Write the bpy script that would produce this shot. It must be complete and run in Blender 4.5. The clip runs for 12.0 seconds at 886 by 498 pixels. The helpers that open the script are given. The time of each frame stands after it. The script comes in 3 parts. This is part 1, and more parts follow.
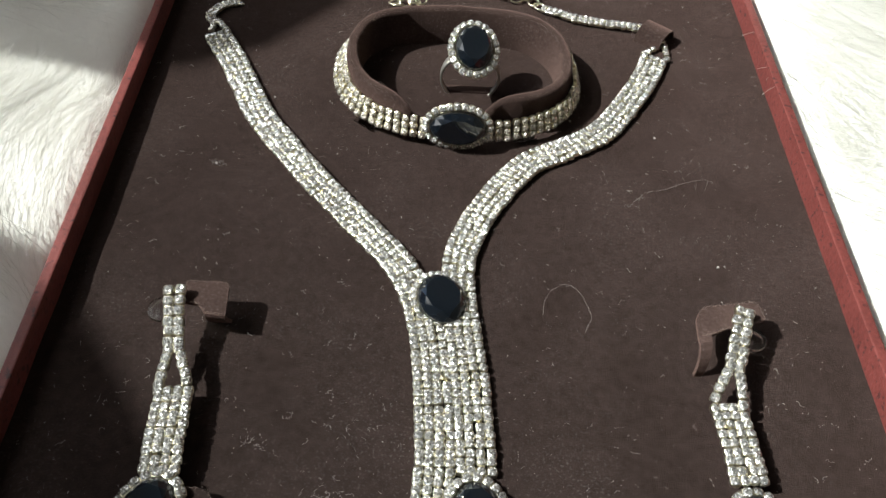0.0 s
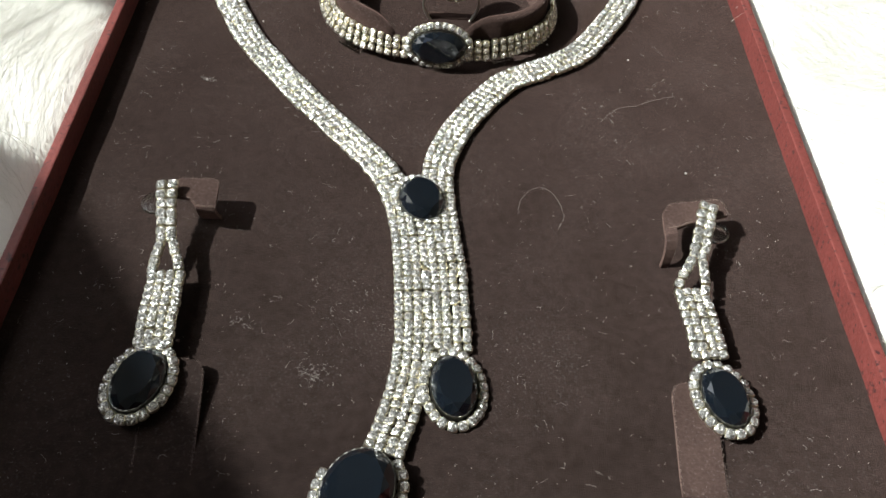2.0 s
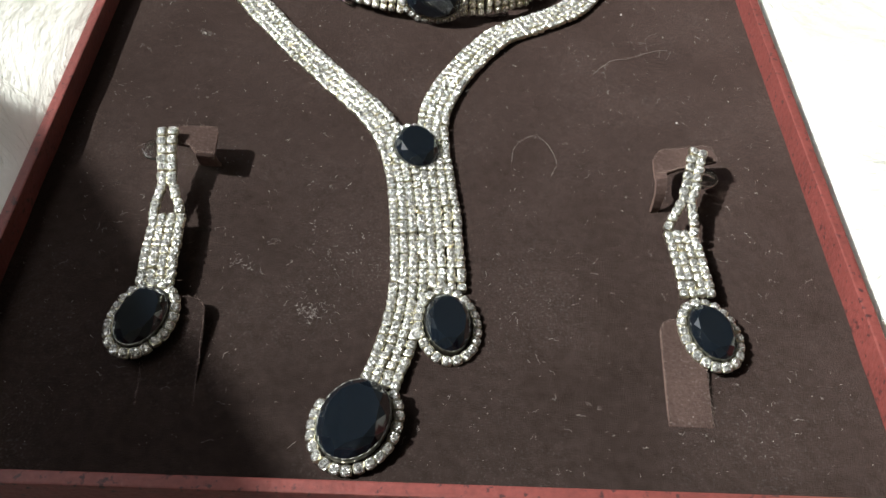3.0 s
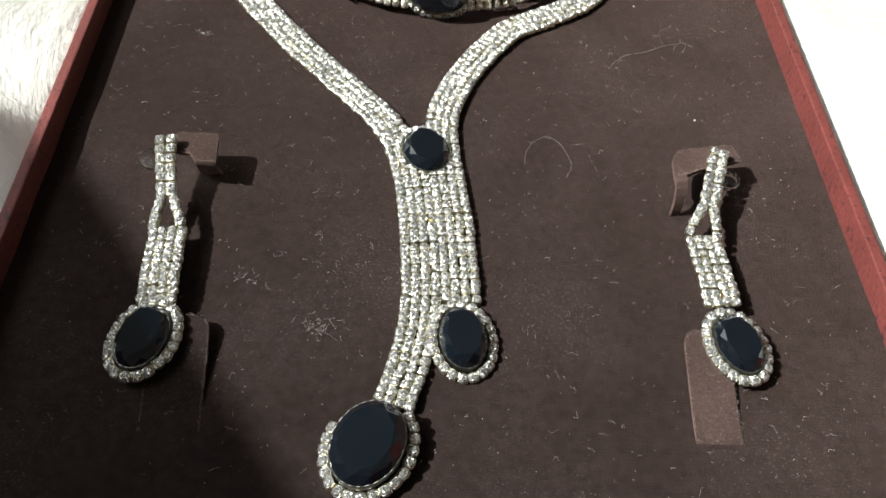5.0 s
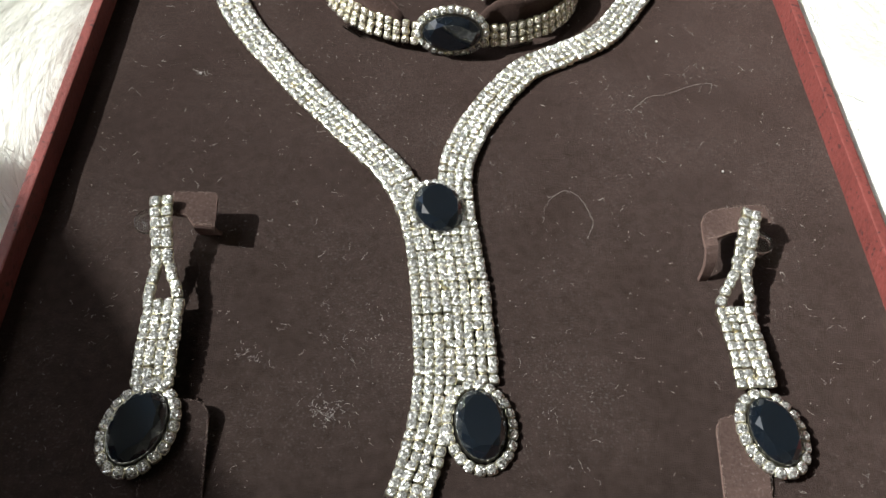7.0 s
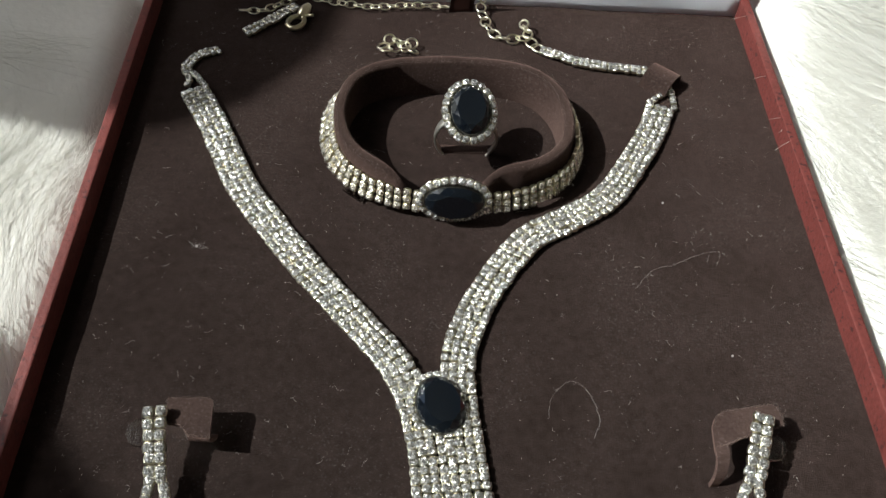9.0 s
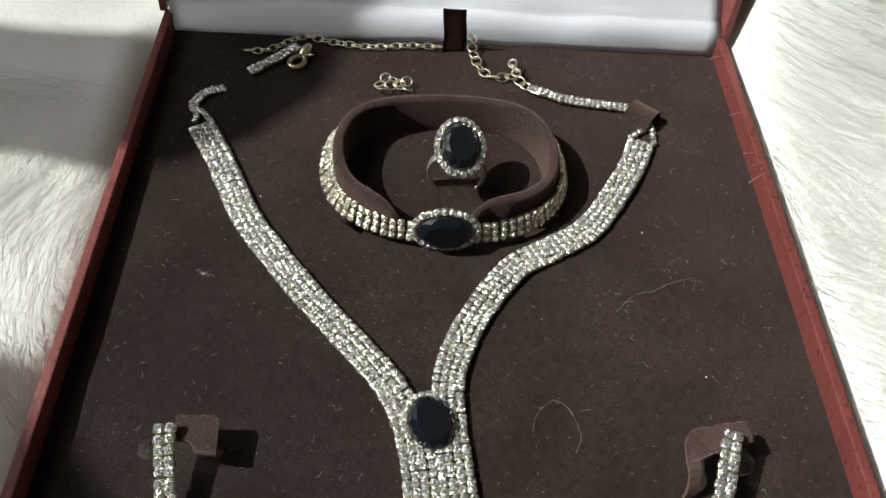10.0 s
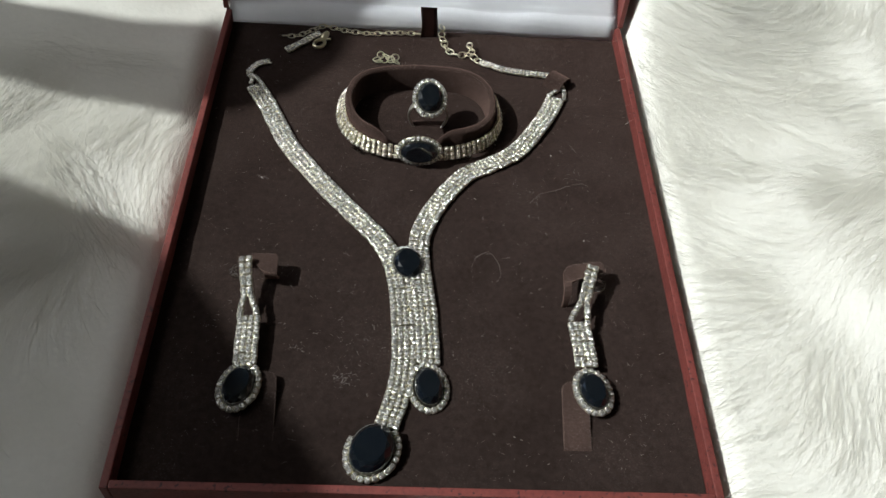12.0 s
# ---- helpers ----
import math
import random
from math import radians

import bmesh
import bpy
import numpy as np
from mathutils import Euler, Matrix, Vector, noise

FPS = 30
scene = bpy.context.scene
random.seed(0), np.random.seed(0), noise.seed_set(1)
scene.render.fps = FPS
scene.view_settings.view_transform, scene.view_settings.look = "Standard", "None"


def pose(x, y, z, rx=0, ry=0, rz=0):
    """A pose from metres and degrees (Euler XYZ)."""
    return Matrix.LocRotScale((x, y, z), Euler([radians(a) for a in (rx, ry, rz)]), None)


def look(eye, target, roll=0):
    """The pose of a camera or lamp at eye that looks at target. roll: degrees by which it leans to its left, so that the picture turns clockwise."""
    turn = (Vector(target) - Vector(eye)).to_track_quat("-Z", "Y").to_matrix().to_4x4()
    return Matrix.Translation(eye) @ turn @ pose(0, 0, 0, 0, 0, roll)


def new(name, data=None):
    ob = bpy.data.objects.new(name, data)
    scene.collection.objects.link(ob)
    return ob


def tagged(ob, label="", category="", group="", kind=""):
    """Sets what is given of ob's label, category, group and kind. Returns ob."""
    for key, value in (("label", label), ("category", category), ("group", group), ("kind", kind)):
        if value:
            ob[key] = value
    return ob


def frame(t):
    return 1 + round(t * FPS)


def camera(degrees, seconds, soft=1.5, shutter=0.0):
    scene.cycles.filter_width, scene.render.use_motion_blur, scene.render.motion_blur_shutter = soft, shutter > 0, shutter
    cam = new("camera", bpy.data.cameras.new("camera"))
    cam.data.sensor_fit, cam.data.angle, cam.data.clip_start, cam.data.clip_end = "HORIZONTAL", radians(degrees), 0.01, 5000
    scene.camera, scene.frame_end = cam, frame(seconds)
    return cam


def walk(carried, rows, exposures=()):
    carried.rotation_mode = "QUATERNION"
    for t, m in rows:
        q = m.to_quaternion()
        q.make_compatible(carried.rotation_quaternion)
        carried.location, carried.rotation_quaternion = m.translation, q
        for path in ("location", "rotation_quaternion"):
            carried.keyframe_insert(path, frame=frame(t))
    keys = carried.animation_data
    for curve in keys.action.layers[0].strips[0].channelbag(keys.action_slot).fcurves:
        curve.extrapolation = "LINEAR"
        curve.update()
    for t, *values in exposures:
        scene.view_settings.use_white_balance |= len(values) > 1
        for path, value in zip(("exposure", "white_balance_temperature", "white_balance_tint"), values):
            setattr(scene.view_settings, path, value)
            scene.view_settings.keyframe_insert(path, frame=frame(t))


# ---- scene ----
cam = camera(54.98, 12.0)
PATH = [
    (0, (-0.01167, -0.03010, 0.18639), (-0.00110, 0.16311, -0.04286), 5.397),
    (0.5, (-0.00968, -0.03714, 0.18520), (0.00322, 0.15746, -0.04276), 5.847),
    (1, (-0.00962, -0.04195, 0.18334), (0.00236, 0.15108, -0.04600), 5.784),
    (1.5, (-0.00794, -0.04663, 0.18218), (0.00396, 0.14547, -0.04794), 5.811),
    (2, (-0.00734, -0.05335, 0.18000), (0.00507, 0.13855, -0.05026), 5.669),
    (2.5, (-0.00856, -0.05918, 0.17793), (0.00435, 0.13099, -0.05374), 5.632),
    (3, (-0.00571, -0.06300, 0.17796), (0.00666, 0.12432, -0.05605), 5.540),
    (3.2, (-0.00529, -0.06381, 0.17580), (0.00698, 0.12431, -0.05757), 5.262),
    (4.8, (-0.00904, -0.05335, 0.17651), (0.00433, 0.13080, -0.05995), 4.929),
    (5, (-0.00841, -0.05374, 0.17529), (0.00438, 0.12890, -0.06236), 4.870),
    (5.5, (-0.00885, -0.05225, 0.17547), (0.00442, 0.12861, -0.06351), 5.051),
    (6, (-0.01000, -0.04811, 0.17443), (0.00281, 0.13144, -0.06556), 4.994),
    (6.5, (-0.01020, -0.04011, 0.17511), (0.00336, 0.13758, -0.06623), 5.329),
    (7, (-0.01177, -0.03128, 0.17744), (0.00180, 0.14452, -0.06527), 5.383),
    (7.2, (-0.01254, -0.02723, 0.17998), (0.00146, 0.14814, -0.06303), 5.457),
    (8.8, (-0.01407, 0.00248, 0.19565), (0.00046, 0.17940, -0.04620), 5.823),
    (9, (-0.01406, 0.00323, 0.19604), (0.00049, 0.18331, -0.04346), 5.652),
    (9.5, (-0.01247, 0.00615, 0.20292), (0.00162, 0.18934, -0.03424), 5.445),
    (10, (-0.01314, -0.00419, 0.20725), (0.00180, 0.18269, -0.02695), 5.637),
    (10.5, (-0.01413, -0.03010, 0.22631), (-0.00008, 0.15874, -0.00637), 5.359),
    (11, (-0.01153, -0.05672, 0.24086), (0.00099, 0.13238, 0.00829), 5.043),
    (11.5, (-0.00804, -0.07880, 0.26082), (0.00449, 0.10845, 0.02677), 5.025),
    (12, (-0.00804, -0.10504, 0.27792), (0.00729, 0.08249, 0.04426), 5.822),
]
EXPOSURES = [(0, 0.80), (1.5, 0.83), (2, 0.92), (3, 0.98), (7, 1.05), (9, 0.44), (10.5, 0.38), (12, 0.12)]
walk(cam, [(t, look(eye, target, roll)) for t, eye, target, roll in PATH], EXPOSURES)


# ---------------------------------------------------------------- light
SUN_EL, SUN_AZ = 46.5, 6.0        # height; turn of the beam from +x towards +y
beam = Vector((math.cos(radians(SUN_EL)) * math.cos(radians(SUN_AZ)), math.cos(radians(SUN_EL)) * math.sin(radians(SUN_AZ)), -math.sin(radians(SUN_EL))))
world = bpy.data.worlds.new("sky")
scene.world = world
world.use_nodes = True
wn = world.node_tree.nodes
sky = wn.new("ShaderNodeTexSky")
sky.sky_type = "NISHITA"
sky.sun_disc = False
sky.sun_elevation = radians(SUN_EL)
sky.sun_rotation = radians(270 - SUN_AZ)
wn["Background"].inputs["Strength"].default_value = 0.1
world.node_tree.links.new(sky.outputs[0], wn["Background"].inputs["Color"])
sun = new("sun", bpy.data.lights.new("sun", "SUN"))
sun.data.energy, sun.data.angle, sun.data.color = 4.2, radians(0.5), (0.94, 0.985, 0.945)
sun.matrix_world = look((0, 0, 0), beam)
# added soft fill lamp, just inside the opening of the unseen west wall
fill_light = new("fill_light", bpy.data.lights.new("fill_light", "AREA"))
fill_light.data.shape, fill_light.data.size, fill_light.data.size_y = "RECTANGLE", 0.8, 0.7
fill_light.data.energy, fill_light.data.color = 2.5, (0.955, 0.98, 0.915)
fill_light.matrix_world = look((-0.57, 0.18, 0.70), (0.3, 0.18, 0.62))


# ---------------------------------------------------------------- materials
def material(name, color, rough=0.5, metal=0.0, vary=0.15, scale=40.0, bump=0.0, bump_scale=400.0, sheen=0.0, coat=0.0, spec=0.5, per="", soft=0.0, fleck=None, dust=None):
    """A principled surface whose colour varies at a coarse and a fine scale, with a fine relief."""
    m = bpy.data.materials.new(name)
    m.use_nodes = True
    n, l = m.node_tree.nodes, m.node_tree.links
    b = n["Principled BSDF"]
    b.inputs["Roughness"].default_value = rough
    b.inputs["Metallic"].default_value = metal
    b.inputs["Coat Weight"].default_value = coat
    b.inputs["Coat Roughness"].default_value = 0.05
    b.inputs["Specular IOR Level"].default_value = spec
    b.inputs["Sheen Weight"].default_value = sheen
    b.inputs["Sheen Roughness"].default_value = 0.5
    if soft:
        b.inputs["Sheen Tint"].default_value = (0.55, 0.33, 0.28, 1)
    b.inputs["Diffuse Roughness"].default_value = soft
    geo = n.new("ShaderNodeNewGeometry")
    co = n.new("ShaderNodeTexCoord")
    n1, n2 = n.new("ShaderNodeTexNoise"), n.new("ShaderNodeTexNoise")
    n1.inputs["Scale"].default_value, n2.inputs["Scale"].default_value = scale, scale * 14
    n1.inputs["Detail"].default_value = 6
    n2.inputs["Detail"].default_value = 4
    for t in (n1, n2):
        l.new(co.outputs["Object"], t.inputs["Vector"])
    add = n.new("ShaderNodeMath")
    add.operation = "ADD"
    l.new(n1.outputs[0], add.inputs[0])
    l.new(n2.outputs[0], add.inputs[1])
    last = add
    if per:
        src = n.new("ShaderNodeObjectInfo").outputs["Random"] if per == "object" else geo.outputs["Random Per Island"]
        add2 = n.new("ShaderNodeMath")
        add2.operation = "MULTIPLY_ADD"
        l.new(src, add2.inputs[0])
        add2.inputs[1].default_value = 0.8
        l.new(add.outputs[0], add2.inputs[2])
        last = add2
    ramp = n.new("ShaderNodeMapRange")
    ramp.inputs["From Min"].default_value, ramp.inputs["From Max"].default_value = (0.6, 1.4) if not per else (0.6, 2.2)
    ramp.inputs["To Min"].default_value, ramp.inputs["To Max"].default_value = 1 - vary, 1 + vary
    l.new(last.outputs[0], ramp.inputs["Value"])
    mul = n.new("ShaderNodeVectorMath")
    mul.operation = "SCALE"
    mul.inputs[0].default_value = color
    l.new(ramp.outputs[0], mul.inputs["Scale"])
    l.new(mul.outputs[0], b.inputs["Base Color"])
    if fleck:
        nf, cut, mixf = n.new("ShaderNodeTexNoise"), n.new("ShaderNodeMapRange"), n.new("ShaderNodeMix")
        nf.inputs["Scale"].default_value, nf.inputs["Detail"].default_value = 650, 3
        cut.inputs["From Min"].default_value, cut.inputs["From Max"].default_value = 0.60, 0.68
        mixf.data_type = "RGBA"
        l.new(co.outputs["Object"], nf.inputs["Vector"])
        l.new(nf.outputs[0], cut.inputs["Value"])
        l.new(cut.outputs[0], mixf.inputs["Factor"])
        l.new(mul.outputs[0], mixf.inputs["A"])
        mixf.inputs["B"].default_value = (*fleck, 1)
        l.new(mixf.outputs["Result"], b.inputs["Base Color"])
    if dust:
        fine, wide, cut, gate, both, mixd = (n.new("ShaderNodeTex" + k) if k == "Noise" else n.new("ShaderNode" + k) for k in ("Noise", "Noise", "MapRange", "MapRange", "Math", "Mix"))
        fine.inputs["Scale"].default_value, fine.inputs["Detail"].default_value = 1700, 2
        wide.inputs["Scale"].default_value, wide.inputs["Detail"].default_value = 34, 4
        cut.inputs["From Min"].default_value, cut.inputs["From Max"].default_value = 0.57, 0.78
        gate.inputs["From Min"].default_value, gate.inputs["From Max"].default_value = 0.40, 0.72
        both.operation, mixd.data_type = "MULTIPLY", "RGBA"
        for t in (fine, wide):
            l.new(co.outputs["Object"], t.inputs["Vector"])
        l.new(fine.outputs[0], cut.inputs["Value"])
        l.new(wide.outputs[0], gate.inputs["Value"])
        l.new(cut.outputs[0], both.inputs[0])
        l.new(gate.outputs[0], both.inputs[1])
        l.new(both.outputs[0], mixd.inputs["Factor"])
        l.new(mul.outputs[0], mixd.inputs["A"])
        mixd.inputs["B"].default_value = (*dust, 1)
        l.new(mixd.outputs["Result"], b.inputs["Base Color"])
    if bump:
        nb = n.new("ShaderNodeTexNoise")
        nb.inputs["Scale"].default_value, nb.inputs["Detail"].default_value = bump_scale, 5
        l.new(co.outputs["Object"], nb.inputs["Vector"])
        bp = n.new("ShaderNodeBump")
        bp.inputs["Strength"].default_value, bp.inputs["Distance"].default_value = bump, 0.0006
        l.new(nb.outputs[0], bp.inputs["Height"])
        l.new(bp.outputs[0], b.inputs["Normal"])
    return m


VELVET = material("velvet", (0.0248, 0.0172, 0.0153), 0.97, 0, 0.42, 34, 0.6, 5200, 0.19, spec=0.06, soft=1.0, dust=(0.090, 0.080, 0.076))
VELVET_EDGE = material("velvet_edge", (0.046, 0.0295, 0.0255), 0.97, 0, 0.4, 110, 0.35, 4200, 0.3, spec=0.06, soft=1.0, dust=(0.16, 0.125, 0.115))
# velvet of the raised tongues, lightened in colour as if its nap caught light
VELVET_LIT = material("velvet_lit", (0.057, 0.037, 0.0322), 0.97, 0, 0.4, 110, 0.35, 4200, 0.3, spec=0.06, soft=1.0, dust=(0.19, 0.15, 0.14))
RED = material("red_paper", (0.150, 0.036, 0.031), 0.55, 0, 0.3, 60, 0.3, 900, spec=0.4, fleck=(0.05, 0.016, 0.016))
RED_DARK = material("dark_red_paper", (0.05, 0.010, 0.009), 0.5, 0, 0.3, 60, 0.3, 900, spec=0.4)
SATIN = material("satin", (0.90, 0.91, 0.96), 0.42, 0, 0.03, 12, 0.1, 160)
RIBBON = material("ribbon", (0.050, 0.020, 0.016), 0.3, 0, 0.2, 90, 0.3, 2500)
CRYSTAL = material("crystal", (0.61, 0.60, 0.58), 0.22, 0.80, 0.26, 700, per="object")
CRYSTAL_ISLE = material("crystal_band", (0.61, 0.60, 0.58), 0.22, 0.80, 0.26, 700, per="island")
CRYSTAL_WARM = material("warm_crystal", (0.76, 0.71, 0.62), 0.20, 0.78, 0.35, 700, per="object")
SILVER = material("silver_setting", (0.74, 0.69, 0.55), 0.3, 1.0, 0.25, 500)
GOLD = material("pale_gold", (0.82, 0.75, 0.55), 0.28, 1.0, 0.2, 500)
STEEL = material("ring_band", (0.55, 0.52, 0.47), 0.5, 1.0, 0.1, 300)
BEZEL = material("dark_bezel", (0.16, 0.155, 0.14), 0.35, 1.0, 0.3, 500)
CHAIN = material("chain_metal", (0.80, 0.74, 0.58), 0.3, 1.0, 0.2, 500)
BLACK = material("black_glass", (0.004, 0.006, 0.009), 0.05, 0, 0.2, 100, coat=0.2, spec=0.5)


def inner_facets(m, size, lean):
    """The back facets of a cut crystal, seen through its top: small cells that each lean their own way."""
    n, l = m.node_tree.nodes, m.node_tree.links
    co, cells, mid, far, geo, tip, unit = (n.new("ShaderNode" + k) for k in ("TexCoord", "TexVoronoi", "VectorMath", "VectorMath", "NewGeometry", "VectorMath", "VectorMath"))
    cells.inputs["Scale"].default_value = 1 / size
    mid.operation, far.operation, tip.operation, unit.operation = "SUBTRACT", "SCALE", "ADD", "NORMALIZE"
    mid.inputs[1].default_value = (0.5, 0.5, 0.5)
    far.inputs["Scale"].default_value = lean
    l.new(co.outputs["Object"], cells.inputs["Vector"])
    l.new(cells.outputs["Color"], mid.inputs[0])
    l.new(mid.outputs[0], far.inputs[0])
    l.new(geo.outputs["Normal"], tip.inputs[0])
    l.new(far.outputs[0], tip.inputs[1])
    l.new(tip.outputs[0], unit.inputs[0])
    l.new(unit.outputs[0], n["Principled BSDF"].inputs["Normal"])


for m in (CRYSTAL, CRYSTAL_ISLE, CRYSTAL_WARM):
    inner_facets(m, 0.00021, 1.25)
FUR = material("white_fur", (0.71, 0.70, 0.66), 0.75, 0, 0.05, 14, 0, sheen=0.2, spec=0.2)
fn, fl = FUR.node_tree.nodes, FUR.node_tree.links
thin, both = fn.new("ShaderNodeBsdfTranslucent"), fn.new("ShaderNodeMixShader")
thin.inputs["Color"].default_value = (0.71, 0.70, 0.66, 1)
both.inputs[0].default_value = 0.6
fl.new(fn["Principled BSDF"].outputs[0], both.inputs[1])
fl.new(thin.outputs[0], both.inputs[2])
fl.new(both.outputs[0], fn["Material Output"].inputs["Surface"])
FUR_BASE = material("fur_base", (0.71, 0.70, 0.66), 0.9, 0, 0.05, 30, 0.4, 500, sheen=0.3, spec=0.1)
PILE = material("loose_pile", (0.27, 0.205, 0.18), 0.9, 0, 0.3, 200, spec=0.1)
LINT = material("lint", (0.42, 0.38, 0.36), 0.8, 0, 0.2, 60)
PLASTER = material("plaster", (0.64, 0.61, 0.55), 0.9, 0, 0.06, 3, 0.2, 60)
PLASTIC = bpy.data.materials.new("clear_plastic")
PLASTIC.use_nodes = True
pb = PLASTIC.node_tree.nodes["Principled BSDF"]
pb.inputs["Transmission Weight"].default_value = 1.0
pb.inputs["Roughness"].default_value = 0.06
pb.inputs["IOR"].default_value = 1.46


# ---------------------------------------------------------------- mesh helpers
def link(name, bm, mats, parent=None, label="", smooth=False):
    me = bpy.data.meshes.new(name)
    bm.normal_update()
    bm.to_mesh(me)
    bm.free()
    for m in mats if isinstance(mats, (list, tuple)) else [mats]:
        me.materials.append(m)
    if smooth:
        me.polygons.foreach_set("use_smooth", [True] * len(me.polygons))
    ob = new(name, me)
    ob.parent = parent
    if label:
        ob["label"] = label
    return ob


def part(name, bm, mats, parent, label="", smooth=False):
    return link(name, bm, mats, parent, label, smooth)


def thing(name, label, category, group=""):
    return tagged(new(name), label, category, group)


def block(x0, x1, y0, y1, z0, z1, bevel=0.0, bm=None):
    bm = bm or bmesh.new()
    r = bmesh.ops.create_cube(bm, size=1, matrix=Matrix.Translation(((x0 + x1) / 2, (y0 + y1) / 2, (z0 + z1) / 2)) @ Matrix.Diagonal((x1 - x0, y1 - y0, z1 - z0, 1)))
    if bevel:
        es = list({e for v in r["verts"] for e in v.link_edges})
        bmesh.ops.bevel(bm, geom=es, offset=bevel, segments=2, profile=0.6, affect="EDGES")
    return bm


def smooth_path(pts, step):
    """A Catmull-Rom curve through pts, cut into equal steps; gives places and tangents."""
    p = [Vector(q) for q in pts]
    p = [p[0] * 2 - p[1]] + p + [p[-1] * 2 - p[-2]]
    dense = []
    for i in range(1, len(p) - 2):
        for k in range(24):
            t = k / 24
            a, b, c, d = p[i - 1], p[i], p[i + 1], p[i + 2]
            dense.append(0.5 * ((2 * b) + (c - a) * t + (2 * a - 5 * b + 4 * c - d) * t * t + (3 * b - a - 3 * c + d) * t ** 3))
    dense.append(p[-2])
    total = sum((dense[i + 1] - dense[i]).length for i in range(len(dense) - 1))
    n = max(1, round(total / step))
    out, want, run = [], 0.0, 0.0
    for i in range(len(dense) - 1):
        seg = (dense[i + 1] - dense[i]).length
        while want <= run + seg + 1e-9 and len(out) <= n:
            f = (want - run) / seg if seg else 0
            out.append((dense[i].lerp(dense[i + 1], f), (dense[i + 1] - dense[i]).normalized()))
            want += total / n
        run += seg
    return out


def tube(bm, pts, r, sides=6, closed=False):
    """A round wire along pts."""
    n = len(pts)
    rings = []
    for i, q in enumerate(pts):
        a, b = (pts[(i - 1) % n], pts[(i + 1) % n]) if closed else (pts[max(i - 1, 0)], pts[min(i + 1, n - 1)])
        t = (Vector(b) - Vector(a)).normalized()
        u = t.cross(Vector((0, 0, 1)))
        u = u.normalized() if u.length > 1e-4 else Vector((1, 0, 0))
        w = t.cross(u)
        wide = r[i] if isinstance(r, list) else r
        rings.append([bm.verts.new(Vector(q) + (u * math.cos(2 * math.pi * k / sides) + w * math.sin(2 * math.pi * k / sides)) * wide) for k in range(sides)])
    for i in range(n if closed else n - 1):
        for k in range(sides):
            bm.faces.new((rings[i][k], rings[i][(k + 1) % sides], rings[(i + 1) % n][(k + 1) % sides], rings[(i + 1) % n][k]))
    if not closed:
        bm.faces.new(rings[0])
        bm.faces.new(rings[-1][::-1])
    return bm


def strip_wall(bm, pts, thick, z0, z1):
    """An upright band of cloth along a line in the plan, rounded on top."""
    n = len(pts)
    prof = [(-0.5, z0), (-0.5, z1 - thick * 0.35), (-0.3, z1 - thick * 0.08), (0, z1), (0.3, z1 - thick * 0.08), (0.5, z1 - thick * 0.35), (0.5, z0)]
    rows = []
    for i in range(n):
        a, b = Vector(pts[max(i - 1, 0)]), Vector(pts[min(i + 1, n - 1)])
        t = (b - a).normalized()
        nrm = Vector((-t.y, t.x))
        end = min(i, n - 1 - i)
        sink = 0.0028 * max(0, 4 - end) ** 2 / 16
        th = thick * min(1.0, 0.45 + 0.14 * end)
        wob = 0.00012 * noise.noise((i * 0.9, 3, 1))
        rows.append([bm.verts.new((pts[i][0] + nrm.x * (o * th + wob), pts[i][1] + nrm.y * (o * th + wob), z - (sink - wob if z > z0 else 0))) for o, z in prof])
    for i in range(n - 1):
        for k in range(len(prof) - 1):
            bm.faces.new((rows[i][k], rows[i][k + 1], rows[i + 1][k + 1], rows[i + 1][k]))
    bm.faces.new(rows[0][::-1])
    bm.faces.new(rows[-1])
    bmesh.ops.recalc_face_normals(bm, faces=bm.faces)
    return bm


# ---------------------------------------------------------------- the room
V = 0.030                     # top of the velvet
bm = bmesh.new()
block(-0.64, 1.9, -1.6, 1.9, -0.1, -0.006, bm=bm)
tagged(link("floor", bm, PLASTER), "plain pale floor of the room", "floor", kind="structure")
tagged(link("ceiling", block(-0.64, 1.9, -1.6, 1.9, 2.2, 2.3), PLASTER), "plain white ceiling", "ceiling", kind="structure")
tagged(link("wall_north", block(-0.64, 1.9, 1.9, 2.0, -0.6, 2.3), PLASTER), "plain white plaster wall", "wall", kind="structure")
tagged(link("wall_south", block(-0.64, 1.9, -1.7, -1.6, -0.6, 2.3), PLASTER), "plain white plaster wall", "wall", kind="structure")
tagged(link("wall_east", block(1.9, 2.0, -1.7, 2.0, -0.6, 2.3), PLASTER), "plain white plaster wall", "wall", kind="structure")


WX = -0.60                    # the window wall's inner side


def to_window(x, y, z=0.02, wx=WX):
    """Where the sun's beam that meets a place on the table comes through the window wall."""
    k = (x - wx) / beam.x
    return (y - k * beam.y, z - k * beam.z)


def wall_with_window(outer, hole, x, thick):
    """An upright wall across x with one four-sided window through it."""
    bm = bmesh.new()
    a = [[bm.verts.new((xx, y, z)) for y, z in loop] for xx in (x, x - thick) for loop in (outer, hole)]
    o0, h0, o1, h1 = a
    for k in range(4):
        j = (k + 1) % 4
        bm.faces.new((o0[k], o0[j], h0[j], h0[k]))
        bm.faces.new((o1[k], h1[k], h1[j], o1[j]))
        bm.faces.new((h0[k], h0[j], h1[j], h1[k]))
        bm.faces.new((o0[k], o1[k], o1[j], o0[j]))
    bmesh.ops.recalc_face_normals(bm, faces=bm.faces)
    return bm


